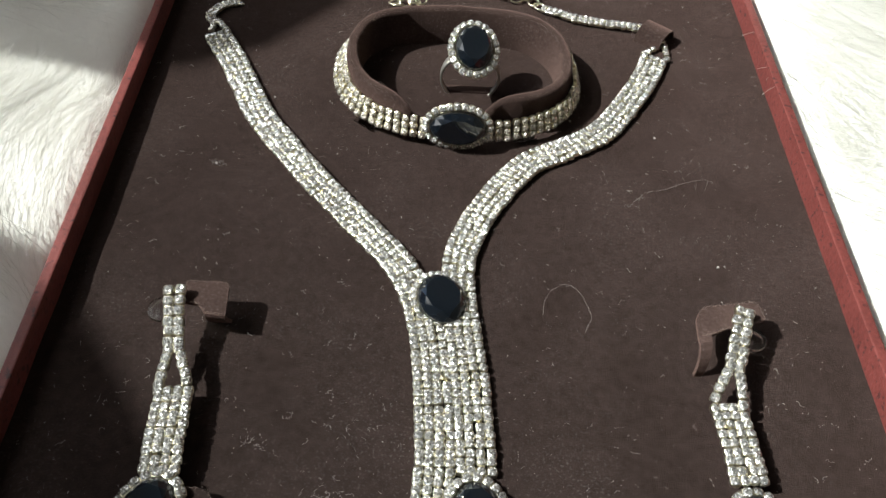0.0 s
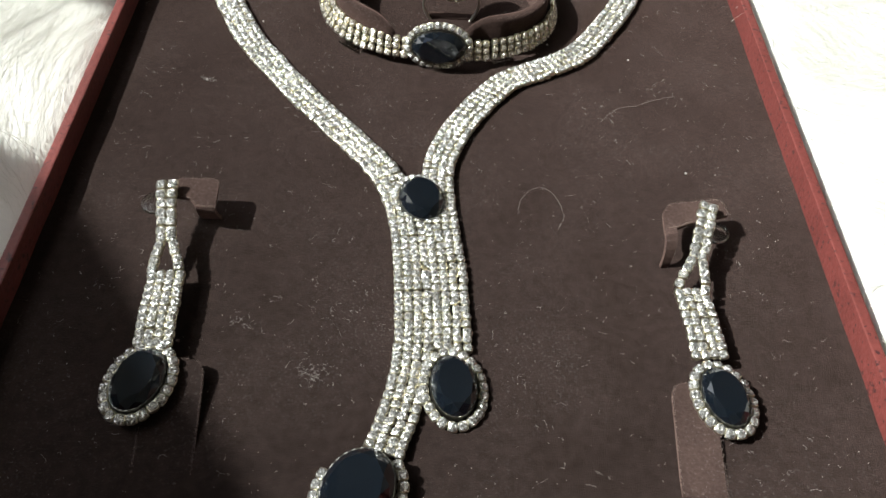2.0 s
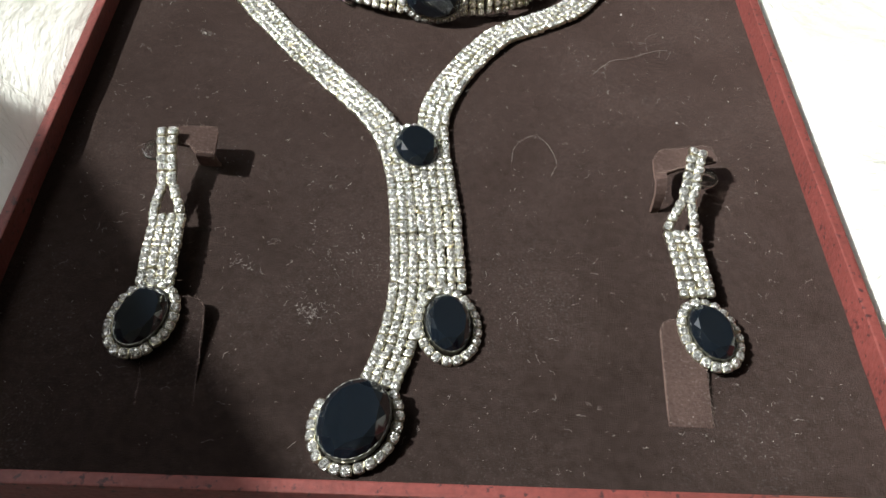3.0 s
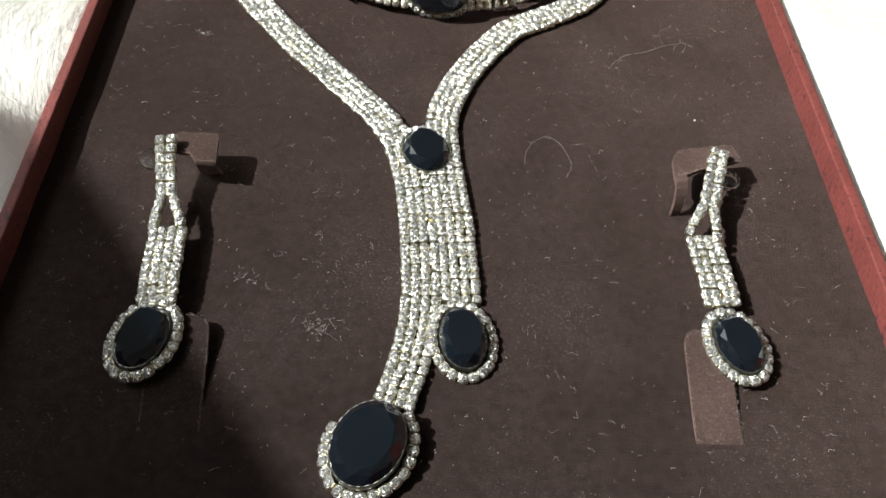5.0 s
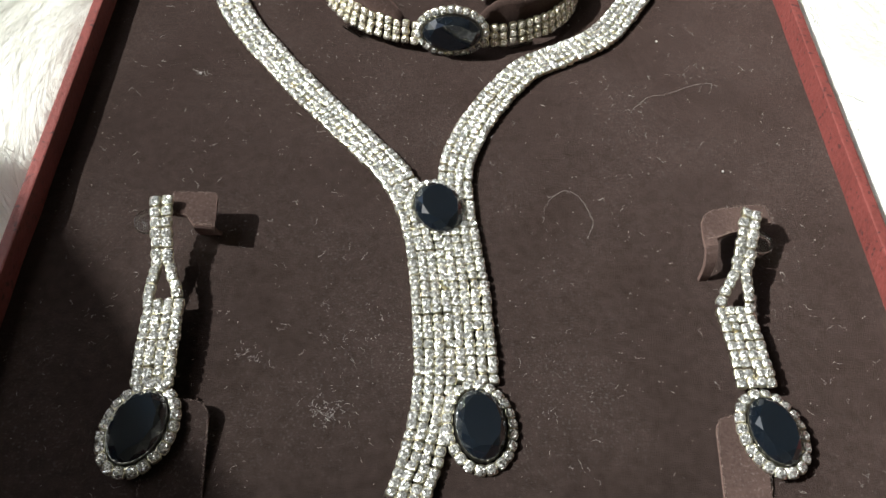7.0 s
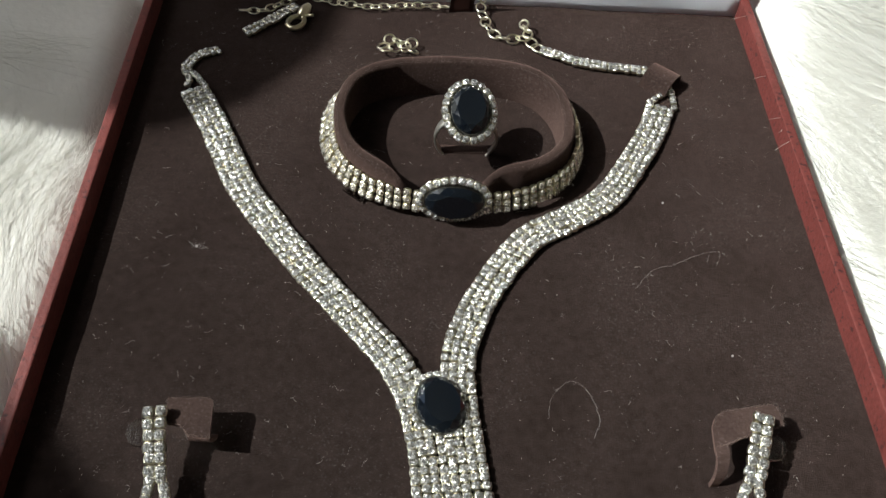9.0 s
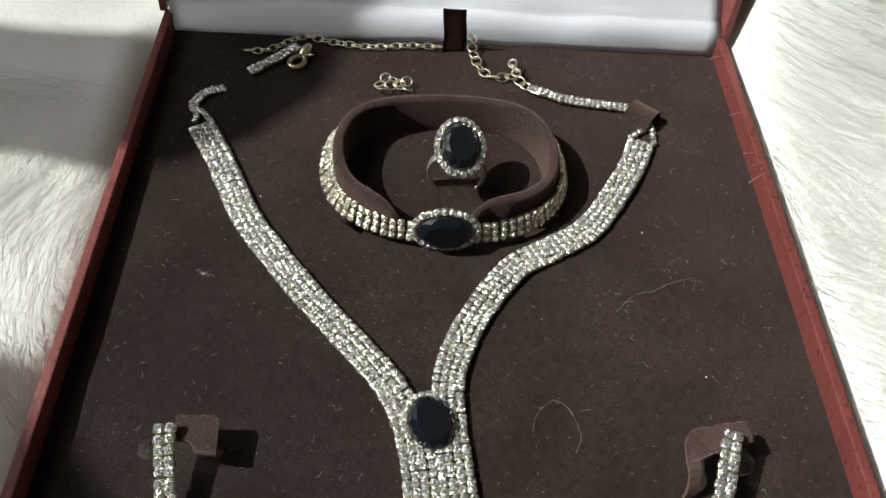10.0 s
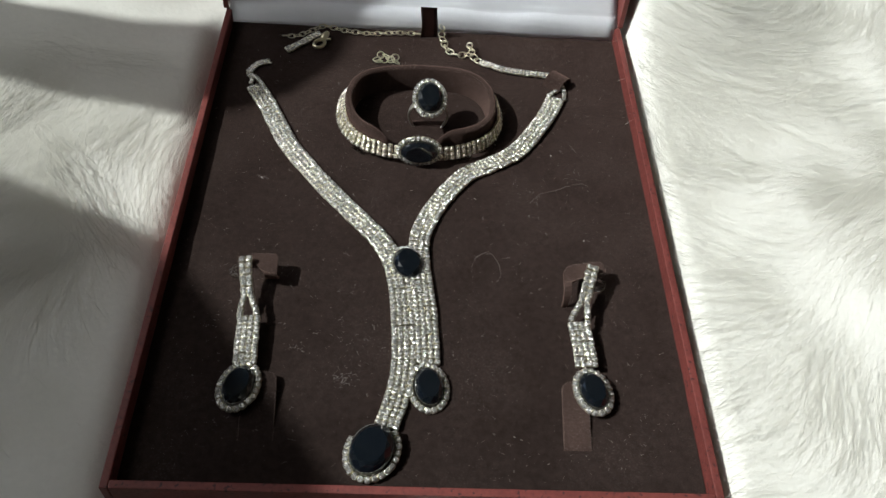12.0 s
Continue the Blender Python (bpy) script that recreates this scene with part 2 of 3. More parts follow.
# unseen wall; its opening is added and sized to let the sun in
wall_west = tagged(link("wall_west", wall_with_window([(-1.7, -0.6), (2.0, -0.6), (2.0, 2.3), (-1.7, 2.3)], [(-1.3, 0.27), (0.58, 0.27), (0.58, 1.32), (-1.3, 1.32)], WX, 0.03), PLASTER), "plain white wall, unseen, with an added window opening", "wall", kind="structure")
# unseen raked card added in the opening, cut to shade the front left
GX = WX + 0.012
low, high = to_window(-0.1000, 0.0972, 0.03, GX), to_window(-0.0260, -0.0027, 0.03, GX)
rake = (high[0] - low[0]) / (high[1] - low[1])
card_corner = to_window(-0.23, 0.146, 0.03, GX)
front_card_edge = [(card_corner[0], 0.2), card_corner, low, (low[0] + rake * (1.6 - low[1]), 1.6), (-1.45, 1.6), (-1.45, 0.2)]
bm = bmesh.new()
f0 = [bm.verts.new((GX, y, z)) for y, z in front_card_edge]
f1 = [bm.verts.new((GX + 0.004, y, z)) for y, z in front_card_edge]
bm.faces.new(f0)
bm.faces.new(f1[::-1])
for k in range(len(front_card_edge)):
    j = (k + 1) % len(front_card_edge)
    bm.faces.new((f0[k], f1[k], f1[j], f0[j]))
bmesh.ops.recalc_face_normals(bm, faces=bm.faces)
part("front_card", bm, PLASTER, wall_west)
# the shutter part is an added unseen card, cut to shade the back left
back_card_edge = [(-0.42, 0.168, 0.01), (-0.111, 0.1745, 0.01), (-0.0907, 0.1640, 0.0365), (-0.078, 0.1685, 0.0303), (-0.063, 0.1768, 0.0303), (-0.0522, 0.1900, 0.0303), (-0.0445, 0.1992, 0.0303), (-0.0395, 0.2185, 0.0303), (-0.041, 0.229, 0.055), (-0.042, 0.240, 0.09), (-0.085, 0.250, 0.09), (-0.12, 0.226, 0.01), (-0.42, 0.200, 0.01)]
back_card_edge = [to_window(*q) for q in back_card_edge]
bm = bmesh.new()
f0 = [bm.verts.new((WX + 0.001, y, z)) for y, z in back_card_edge]
f1 = [bm.verts.new((WX + 0.006, y, z)) for y, z in back_card_edge]
bm.faces.new(f0)
bm.faces.new(f1[::-1])
for k in range(len(back_card_edge)):
    j = (k + 1) % len(back_card_edge)
    bm.faces.new((f0[k], f1[k], f1[j], f0[j]))
bmesh.ops.recalc_face_normals(bm, faces=bm.faces)
part("shutter", bm, PLASTER, wall_west)


# ---------------------------------------------------------------- fur throw
YB = 0.2242                   # back of the velvet
BX0, BX1, BY0, BY1 = -0.0925, 0.0925, -0.0047, YB + 0.003   # outside of the box


def fur_height(x, y):
    """The top of the throw: a hollow where the box lies, soft folds, a swell towards the back on the window's side."""
    dx, dy = max(BX0 - x, 0, x - BX1), max(BY0 - y, 0, y - BY1)
    d = math.hypot(dx, dy)
    away = min(1.0, d / 0.10)
    away = away * away * (3 - 2 * away)
    near = 0.0362 if x > 0 else 0.016 + 0.03 * min(0.24, max(0.0, y))
    z = near * (min(1.0, d / 0.003 + 0.93) if x > BX1 else min(1.0, d / 0.012 + 0.15)) + (0.003 if x > 0 else 0.014) * away
    z += away * (0.010 if x > 0 else 0.014) * noise.noise((x * 9, y * 9, 3)) + away * (0.004 if x > 0 else 0.007) * noise.noise((x * 28, y * 28, 8))
    heap = math.exp(-((y - 0.285 - 0.10 * (x + 0.2)) / 0.055) ** 2)
    if x < BX0:
        z += 0.030 * heap * min(1.0, (BX0 - x) / 0.07)
    if x > BX1:
        z += 0.010 * math.exp(-((x - 0.2) / 0.08) ** 2) * (0.5 + 0.5 * math.sin(y * 22 + 1))
        rise = min(1.0, max(0.0, (y - 0.185) / 0.05))
        z += 0.024 * rise * rise * (3 - 2 * rise) * math.exp(-((x - 0.11) / 0.06) ** 2)
    return z


fur_throw = thing("fur_throw", "soft white long-haired fur throw spread under the box", "throw")
N = 150
bm = bmesh.new()
grid = []
for j in range(N + 1):
    row = []
    for i in range(N + 1):
        u, v = i / N * 2 - 1, j / N * 2 - 1
        x, y = 0.58 * (0.55 * u + 0.45 * u ** 3) + (0.4 * max(0, u) ** 3), 0.15 + 1.2 * (0.3 * v + 0.7 * v ** 3)
        row.append(bm.verts.new((x, y, fur_height(x, y) - 0.003)))
    grid.append(row)
for j in range(N):
    for i in range(N):
        bm.faces.new((grid[j][i], grid[j][i + 1], grid[j + 1][i + 1], grid[j + 1][i]))
part("backing", bm, FUR_BASE, fur_throw, smooth=True)


def fur_strands(count, seed):
    """Thin curved tapering hairs, laid along a slowly turning nap."""
    rng = random.Random(seed)
    verts, faces = [], []
    made = 0
    while made < count:
        x, y = rng.uniform(-0.34, 0.36), rng.uniform(-0.16, 0.52)
        if BX0 - 0.001 < x < BX1 + 0.001 and BY0 - 0.001 < y < BY1 + 0.03:
            continue
        z = fur_height(x, y) - 0.003
        turn = 2.6 * noise.noise((x * 5, y * 5, 1.3)) + 1.2 * noise.noise((x * 22, y * 22, 4)) + rng.gauss(0, 0.20) + (0.3 if x > 0 else 2.6)
        long = rng.uniform(0.014, 0.032)
        lift = rng.uniform(0.01, 0.10) if rng.random() < 0.96 else rng.uniform(0.2, 0.5)
        wx, wy = math.cos(turn), math.sin(turn)
        bend = rng.uniform(-0.22, 0.22)
        w = rng.uniform(0.000025, 0.000065)
        px, py, pz = x, y, z
        base = len(verts)
        for k in range(4):
            f = k / 3
            ww = w * (1 - f * 0.85)
            verts.append((px - wy * ww, py + wx * ww, pz))
            verts.append((px + wy * ww, py - wx * ww, pz))
            a = bend * f
            step = long / 3
            px += (wx - wy * a) * step
            py += (wy + wx * a) * step
            pz += step * lift * (1.6 - 1.9 * f)
            if BX0 - 0.002 < px < BX1 + 0.002 and BY0 - 0.002 < py < BY1 + 0.03:
                px, py = px - (wx - wy * a) * step, py - (wy + wx * a) * step
                pz += step * 0.5
        for k in range(3):
            b = base + 2 * k
            faces.append((b, b + 1, b + 3, b + 2))
        made += 1
    me = bpy.data.meshes.new("fur")
    me.from_pydata(verts, [], faces)
    me.materials.append(FUR)
    ob = new("fur", me)
    ob.parent = fur_throw
    return tagged(ob, "long fine white hairs", kind="stuff")


fur_strands(270000, 5)
rh = random.Random(8)
for x, y, turn in ((0.097, 0.192, 200), (0.097, 0.186, 165), (0.098, 0.176, 215), (0.098, 0.170, 150), (0.097, 0.166, 190), (0.097, 0.214, 175)):
    q, a, pts = Vector((x, y, 0.034)), radians(turn), []
    for k in range(8):
        pts.append(q.copy())
        a += rh.gauss(0, 0.12)
        q += Vector((math.cos(a) * 0.0017, math.sin(a) * 0.0017, 0.0012 - 0.0004 * k))
    part("stray_hair", tube(bmesh.new(), pts, 0.00005, 3), FUR, fur_throw)




def tuft(x0, y0, x1, y1, count, seed):
    """Long loose hairs combed along one line, a little apart and lifted off the throw."""
    rng = random.Random(seed)
    bm = bmesh.new()
    along = Vector((x1 - x0, y1 - y0, 0))
    side = Vector((-along.y, along.x, 0)).normalized()
    for _ in range(count):
        f, off = rng.uniform(0, 0.75), rng.gauss(0, 0.0045)
        a, b = along * f + side * off, along * min(1.0, f + rng.uniform(0.18, 0.34)) + side * (off + rng.gauss(0, 0.004))
        bow, lift = side * rng.gauss(0, 0.0015), rng.uniform(0.001, 0.005)
        pts = []
        for k in range(7):
            q = Vector((x0, y0, 0)) + a.lerp(b, k / 6) + bow * math.sin(math.pi * k / 6)
            q.z = fur_height(q.x, q.y) + lift * math.sin(math.pi * (0.15 + 0.75 * k / 6))
            pts.append(q)
        tube(bm, pts, rng.uniform(0.00004, 0.00008), 3)
    return tagged(part("fur_tuft", bm, FUR, fur_throw), "combed tuft of long white hairs", kind="stuff")


tuft(-0.158, 0.150, -0.104, 0.082, 130, 31)
tuft(-0.190, 0.185, -0.100, 0.200, 90, 32)

# ---------------------------------------------------------------- the box
RIM = 0.0365
box = thing("jewellery_box", "open flat dark red paper jewellery box lying on white fur", "box")


def side_wall(x0, x1, taper):
    """A long wall of the tray, which closes in a little towards the hinge."""
    bm = block(x0, x1, -0.0047, YB + 0.0025, 0.0, RIM, 0.0004)
    for v in bm.verts:
        v.co.x += taper * v.co.y / YB
    return bm


part("wall", side_wall(-0.0925, -0.0900, 0.0012), [RED], box)
part("wall", side_wall(0.0902, 0.0928, -0.0014), [RED], box)
part("wall", block(-0.0899, 0.0901, -0.0047, -0.0021, 0.0, RIM, 0.0004), [RED], box)
part("wall", block(-0.0899, 0.0899, YB + 0.0001, YB + 0.0027, 0.0, V - 0.001, 0.0004), [RED], box)
part("base", block(-0.0899, 0.0899, -0.0020, YB, 0.0005, 0.0035), [RED], box)
# lid: panel, side walls and padded satin lining, leaning back
LEAN_BACK = radians(3)
LID = 0.034
lid_axis = Matrix.Translation((0, YB + 0.0045, RIM)) @ Matrix.Rotation(-LEAN_BACK, 4, "X")


def in_lid(bm):
    bmesh.ops.transform(bm, matrix=lid_axis, verts=bm.verts)
    return bm


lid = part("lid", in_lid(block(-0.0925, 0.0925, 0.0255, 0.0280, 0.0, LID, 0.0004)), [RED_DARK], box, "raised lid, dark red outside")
part("side_wall", in_lid(block(-0.0925, -0.0902, -0.004, 0.0254, 0.0002, LID, 0.0004)), [RED], lid)
part("side_wall", in_lid(block(0.0902, 0.0925, -0.004, 0.0254, 0.0002, LID, 0.0004)), [RED], lid)
part("side_wall", in_lid(block(-0.0901, 0.0901, 0.0205, 0.0254, LID - 0.0025, LID, 0.0004)), [RED], lid)
bm = bmesh.new()
prof = [(YB - 0.0003, V + 0.0003), (YB - 0.0003, V + 0.0026), (YB + 0.0001, V + 0.0050), (YB + 0.0010, V + 0.0070), (YB + 0.0024, V + 0.0085), (YB + 0.0040, V + 0.0093), (YB + 0.0052, V + 0.0093), (YB + 0.0058, V + 0.0096), (YB + 0.0064, V + 0.0104)]
for k in range(1, 20):
    d = k / 19 * (LID - 0.0120)
    prof.append((YB + 0.0064 + d * 1.05 - 0.0008 * math.sin(math.pi * k / 19), V + 0.0104 + d * 0.9))
rows = []
for k, (y, z) in enumerate(prof):
    rows.append([bm.verts.new((-0.0897 + 0.1794 * i / 40, y + 0.0005 * noise.noise((i * 0.35, z * 60, 2)), z + (0.0012 * noise.noise((i * 0.2, 5, 1)) if 1 < k < 9 else 0))) for i in range(41)])
for k in range(len(rows) - 1):
    for i in range(40):
        bm.faces.new((rows[k][i], rows[k][i + 1], rows[k + 1][i + 1], rows[k + 1][i]))
bmesh.ops.solidify(bm, geom=bm.faces[:], thickness=0.0006)
part("lining", bm, SATIN, lid, "shiny white padded satin lining", smooth=True)

# ---------------------------------------------------------------- the velvet pad and what is sewn on it
pad = thing("velvet_pad", "dark brown flocked velvet display pad dusted with lint", "display pad")
bm = bmesh.new()
NX, NY = 60, 70
rows = [[bm.verts.new((-0.0899 + 0.1798 * i / NX, -0.0020 + (YB + 0.0020) * j / NY, V + 0.0003 * noise.noise((i * 0.25, j * 0.25, 0)))) for i in range(NX + 1)] for j in range(NY + 1)]
for j in range(NY):
    for i in range(NX):
        bm.faces.new((rows[j][i], rows[j][i + 1], rows[j + 1][i + 1], rows[j + 1][i]))
part("pad_top", bm, VELVET, pad, smooth=True)
part("pad_core", block(-0.0897, 0.0897, -0.0018, YB - 0.0002, 0.0036, V - 0.0012), VELVET, pad)

# bracelet collar: an oval band open at the front
HZ = V + 0.0120
COLLAR = [(-0.0140, 0.1403), (-0.0180, 0.1436), (-0.0233, 0.1470), (-0.0276, 0.1512), (-0.0300, 0.1565), (-0.0312, 0.1632), (-0.0303, 0.1704), (-0.0277, 0.1764), (-0.0229, 0.1803), (-0.0160, 0.1828), (-0.0055, 0.1842), (0.0060, 0.1842), (0.0154, 0.1830), (0.0223, 0.1795), (0.0265, 0.1736), (0.0283, 0.1658), (0.0278, 0.1580), (0.0254, 0.1529), (0.0213, 0.1489), (0.0157, 0.1464), (0.0095, 0.1446), (0.0058, 0.1424)]
collar = [(q.x, q.y) for q, _ in smooth_path([(x, y, 0) for x, y in COLLAR], 0.0022)]
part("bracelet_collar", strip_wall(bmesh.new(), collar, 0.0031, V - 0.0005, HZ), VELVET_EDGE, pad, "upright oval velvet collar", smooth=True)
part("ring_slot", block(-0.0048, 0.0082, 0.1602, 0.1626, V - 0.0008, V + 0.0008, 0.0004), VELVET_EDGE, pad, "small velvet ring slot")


def velvet_loop(name, cx, cy, w, d, h, turn):
    """A strap of velvet that arches up over what it holds."""
    bm = bmesh.new()
    rows = []
    for i in range(17):
        a = math.pi * i / 16
        o = (-math.cos(a) * d / 2, h * math.sin(a) ** 0.6)
        rows.append([bm.verts.new((s * w / 2, o[0], o[1])) for s in (-1, -0.3, 0.3, 1)])
    for i in range(16):
        for k in range(3):
            bm.faces.new((rows[i][k], rows[i][k + 1], rows[i + 1][k + 1], rows[i + 1][k]))
    bmesh.ops.recalc_face_normals(bm, faces=bm.faces)
    bmesh.ops.solidify(bm, geom=bm.faces[:], thickness=-0.0006)
    bmesh.ops.recalc_face_normals(bm, faces=bm.faces)
    bmesh.ops.transform(bm, matrix=pose(cx, cy, V - 0.0003, 0, 0, turn), verts=bm.verts)
    return part(name, bm, VELVET_EDGE, pad)


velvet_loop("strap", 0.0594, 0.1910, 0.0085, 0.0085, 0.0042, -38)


def flap(name, pts, thick, z0, z1, label="", cloth=None):
    """A cut tongue of velvet, tilted up from z0 at its root (first two points) to z1 at its end."""
    bm = bmesh.new()
    n = len(pts)
    ymin, ymax = min(p[1] for p in pts), max(p[1] for p in pts)
    top, low = [], []
    for x, y in pts:
        z = z0 + (z1 - z0) * (y - ymin) / (ymax - ymin)
        top.append(bm.verts.new((x, y, z)))
        low.append(bm.verts.new((x, y, z - thick)))
    bm.faces.new(top)
    bm.faces.new(low[::-1])
    for k in range(n):
        bm.faces.new((top[k], low[k], low[(k + 1) % n], top[(k + 1) % n]))
    bmesh.ops.recalc_face_normals(bm, faces=bm.faces)
    return part(name, bm, cloth or VELVET_EDGE, pad, label)


def rounded(x0, x1, y0, y1, r, skew=0.0):
    """The outline of a tongue with two rounded far corners."""
    pts = [(x0, y0), (x1, y0)]
    for k in range(6):
        a = radians(90 * k / 5)
        pts.append((x1 - r + r * math.cos(a) + skew, y1 - r + r * math.sin(a)))
    for k in range(6):
        a = radians(90 + 90 * k / 5)
        pts.append((x0 + r + r * math.cos(a) + skew, y1 - r + r * math.sin(a)))
    return pts


# right flap in the lit tone, left one in the pad's own
flap("lower_flap", rounded(0.0466, 0.0553, 0.0138, 0.0368, 0.003, 0.0006), 0.0008, V + 0.0001, V + 0.0032, cloth=VELVET_LIT)
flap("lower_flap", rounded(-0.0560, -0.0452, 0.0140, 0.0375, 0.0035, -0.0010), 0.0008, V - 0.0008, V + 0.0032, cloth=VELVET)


HOOKS = []


def earring_hook(plate, foot, cloth):
    """A tongue of velvet that bends up from the pad and runs level to a free rounded end: plate outline, then the leg's foot."""
    bm = bmesh.new()
    HOOKS.append(plate)
    z = V + 0.0080
    top = [bm.verts.new((x, y, z - 0.0008 * k / len(plate))) for k, (x, y) in enumerate(plate)]
    bm.faces.new(top)
    (ax, ay), (bx, by) = foot
    rows = [[top[-1], top[-2]]]
    for k in range(1, 7):
        f = k / 6
        e = math.sin(f * math.pi / 2)
        rows.append([bm.verts.new(((1 - f) * plate[-1][0] + f * ax, (1 - f) * plate[-1][1] + f * ay - 0.0018 * math.sin(math.pi * f), z - 0.0084 * (1 - math.cos(f * math.pi / 2)) )), bm.verts.new(((1 - f) * plate[-2][0] + f * bx, (1 - f) * plate[-2][1] + f * by - 0.0018 * math.sin(math.pi * f), z - 0.0084 * (1 - math.cos(f * math.pi / 2))))])
    for k in range(6):
        bm.faces.new((rows[k][0], rows[k][1], rows[k + 1][1], rows[k + 1][0]))
    bmesh.ops.recalc_face_normals(bm, faces=bm.faces)
    bmesh.ops.solidify(bm, geom=bm.faces[:], thickness=0.0009)
    return part("earring_hook", bm, cloth, pad, "raised velvet tongue")


earring_hook([(-0.0508, 0.0808), (-0.0512, 0.0820), (-0.0524, 0.0826), (-0.0600, 0.0824), (-0.0602, 0.0770), (-0.0565, 0.0765), (-0.0546, 0.0744), (-0.0505, 0.0740)], [(-0.0506, 0.0775), (-0.0550, 0.0775)], VELVET_LIT)
earring_hook([(0.0509, 0.0788), (0.0518, 0.0808), (0.0537, 0.0824), (0.0645, 0.0844), (0.0658, 0.0836), (0.0664, 0.0798), (0.0565, 0.0765), (0.0537, 0.0752), (0.0508, 0.0745)], [(0.0508, 0.0690), (0.0526, 0.0692)], VELVET_LIT)

# loose pile standing out along the cut edges of the velvet
rf = random.Random(21)
pile_v, pile_f = [], []


def pile(pts, per, up, spread):
    """Short hairs along a line."""
    for a, b in zip(pts, pts[1:]):
        a, b = Vector(a), Vector(b)
        for _ in range(max(1, int((b - a).length * per))):
            q = a.lerp(b, rf.random()) + Vector((rf.gauss(0, spread), rf.gauss(0, spread), 0))
            d = Vector((rf.gauss(0, 1), rf.gauss(0, 1), abs(rf.gauss(0, up)) + 0.2)).normalized() * rf.uniform(0.00015, 0.0006)
            side = d.cross(Vector((rf.gauss(0, 1), rf.gauss(0, 1), rf.gauss(0, 1)))).normalized() * 0.000022
            k = len(pile_v)
            pile_v.extend((tuple(q - side), tuple(q + side), tuple(q + d)))
            pile_f.append((k, k + 1, k + 2))


pile([(x, y, HZ - 0.0003) for x, y in collar[4:-4]], 60000, 0.8, 0.0008)
for outline, z0, z1 in ((rounded(0.0466, 0.0553, 0.0138, 0.0368, 0.003, 0.0006), V + 0.0004, V + 0.0032), (rounded(-0.0560, -0.0452, 0.0140, 0.0375, 0.0035, -0.0010), V + 0.0004, V + 0.0032)):
    lo, hi = min(p[1] for p in outline), max(p[1] for p in outline)
    pile([(x, y, z0 + (z1 - z0) * (y - lo) / (hi - lo)) for x, y in outline[1:] + outline[:1]], 14000, 0.7, 0.00012)
for outline in HOOKS:
    pile([(x, y, V + 0.0078) for x, y in outline], 16000, 0.7, 0.00012)
me = bpy.data.meshes.new("loose_pile")
me.from_pydata(pile_v, [], pile_f)
me.materials.append(PILE)
loose_pile = new("loose_pile", me)
loose_pile.parent = pad
tagged(loose_pile, "short brown velvet pile along cut edges", kind="stuff")

# ribbon pull
ribbon = thing("ribbon_tab", "short dark brown satin ribbon loop standing at the back edge", "ribbon")
bm = bmesh.new()
rows = []
for i in range(13):
    a = i / 12
    rows.append([bm.verts.new((-0.0020 + 0.0074 * k / 4 + 0.0004 * math.sin(a * 5), YB - 0.0046 + 0.0022 * a + 0.0008 * math.sin(a * 4 + k * 0.3), V - 0.0002 + 0.0160 * a)) for k in range(5)])
for i in range(12):
    for k in range(4):
        bm.faces.new((rows[i][k], rows[i][k + 1], rows[i + 1][k + 1], rows[i + 1][k]))
bmesh.ops.solidify(bm, geom=bm.faces[:], thickness=0.0009)
part("ribbon", bm, RIBBON, ribbon, smooth=True)


# ---------------------------------------------------------------- rhinestones
def stone_mesh(p, seed):
    """A round cut crystal in a square metal cup: p is its width."""
    rng = random.Random(seed)
    bm = bmesh.new()

    def ring(n, r, z, off, jz=0.0, jr=0.0, square=0.0):
        out = []
        for k in range(n):
            a = 2 * math.pi * (k + off) / n
            rr = r * (1 + square * abs(math.sin(2 * a)) ** 3) + rng.uniform(-jr, jr)
            out.append(bm.verts.new((p * rr * math.cos(a), p * rr * math.sin(a), p * (z + rng.uniform(-jz, jz)))))
        return out

    n = 8
    cup0, cup1 = ring(n, 0.49, 0.0, 0, square=0.16), ring(n, 0.50, 0.38, 0, square=0.18)
    gir = ring(n, 0.45, 0.44, 0, square=0.10)
    mid = ring(n, 0.36, 0.56, 0.5, 0.05, 0.02)
    tab = ring(n, 0.23, 0.62, 0, 0.05, 0.02)
    heart = bm.verts.new((p * rng.uniform(-0.05, 0.05), p * rng.uniform(-0.05, 0.05), p * rng.uniform(0.58, 0.64)))
    for k in range(8):
        j = (k + 1) % 8
        bm.faces.new((cup0[k], cup0[j], cup1[j], cup1[k])).material_index = 1
        bm.faces.new((cup1[k], cup1[j], gir[j], gir[k])).material_index = 1
        bm.faces.new((gir[k], gir[j], mid[k]))
        bm.faces.new((gir[j], mid[j], mid[k]))
        bm.faces.new((mid[k], tab[j], tab[k]))
        bm.faces.new((mid[k], mid[j], tab[j]))
        bm.faces.new((tab[k], tab[j], heart))
    me = bpy.data.meshes.new("rhinestone")
    bm.normal_update()
    bm.to_mesh(me)
    bm.free()
    return me


VARIANTS = 24
STONES = {}


def stones(p, isle=False):
    if (p, isle) not in STONES:
        STONES[p, isle] = [stone_mesh(p, 100 + i) for i in range(VARIANTS)]
        for me in STONES[p, isle]:
            me.materials.append(CRYSTAL_WARM if p == 0.00205 else CRYSTAL_ISLE if isle else CRYSTAL)
            me.materials.append(GOLD if p == 0.00205 else SILVER)
    return STONES[p, isle]


rs = random.Random(11)


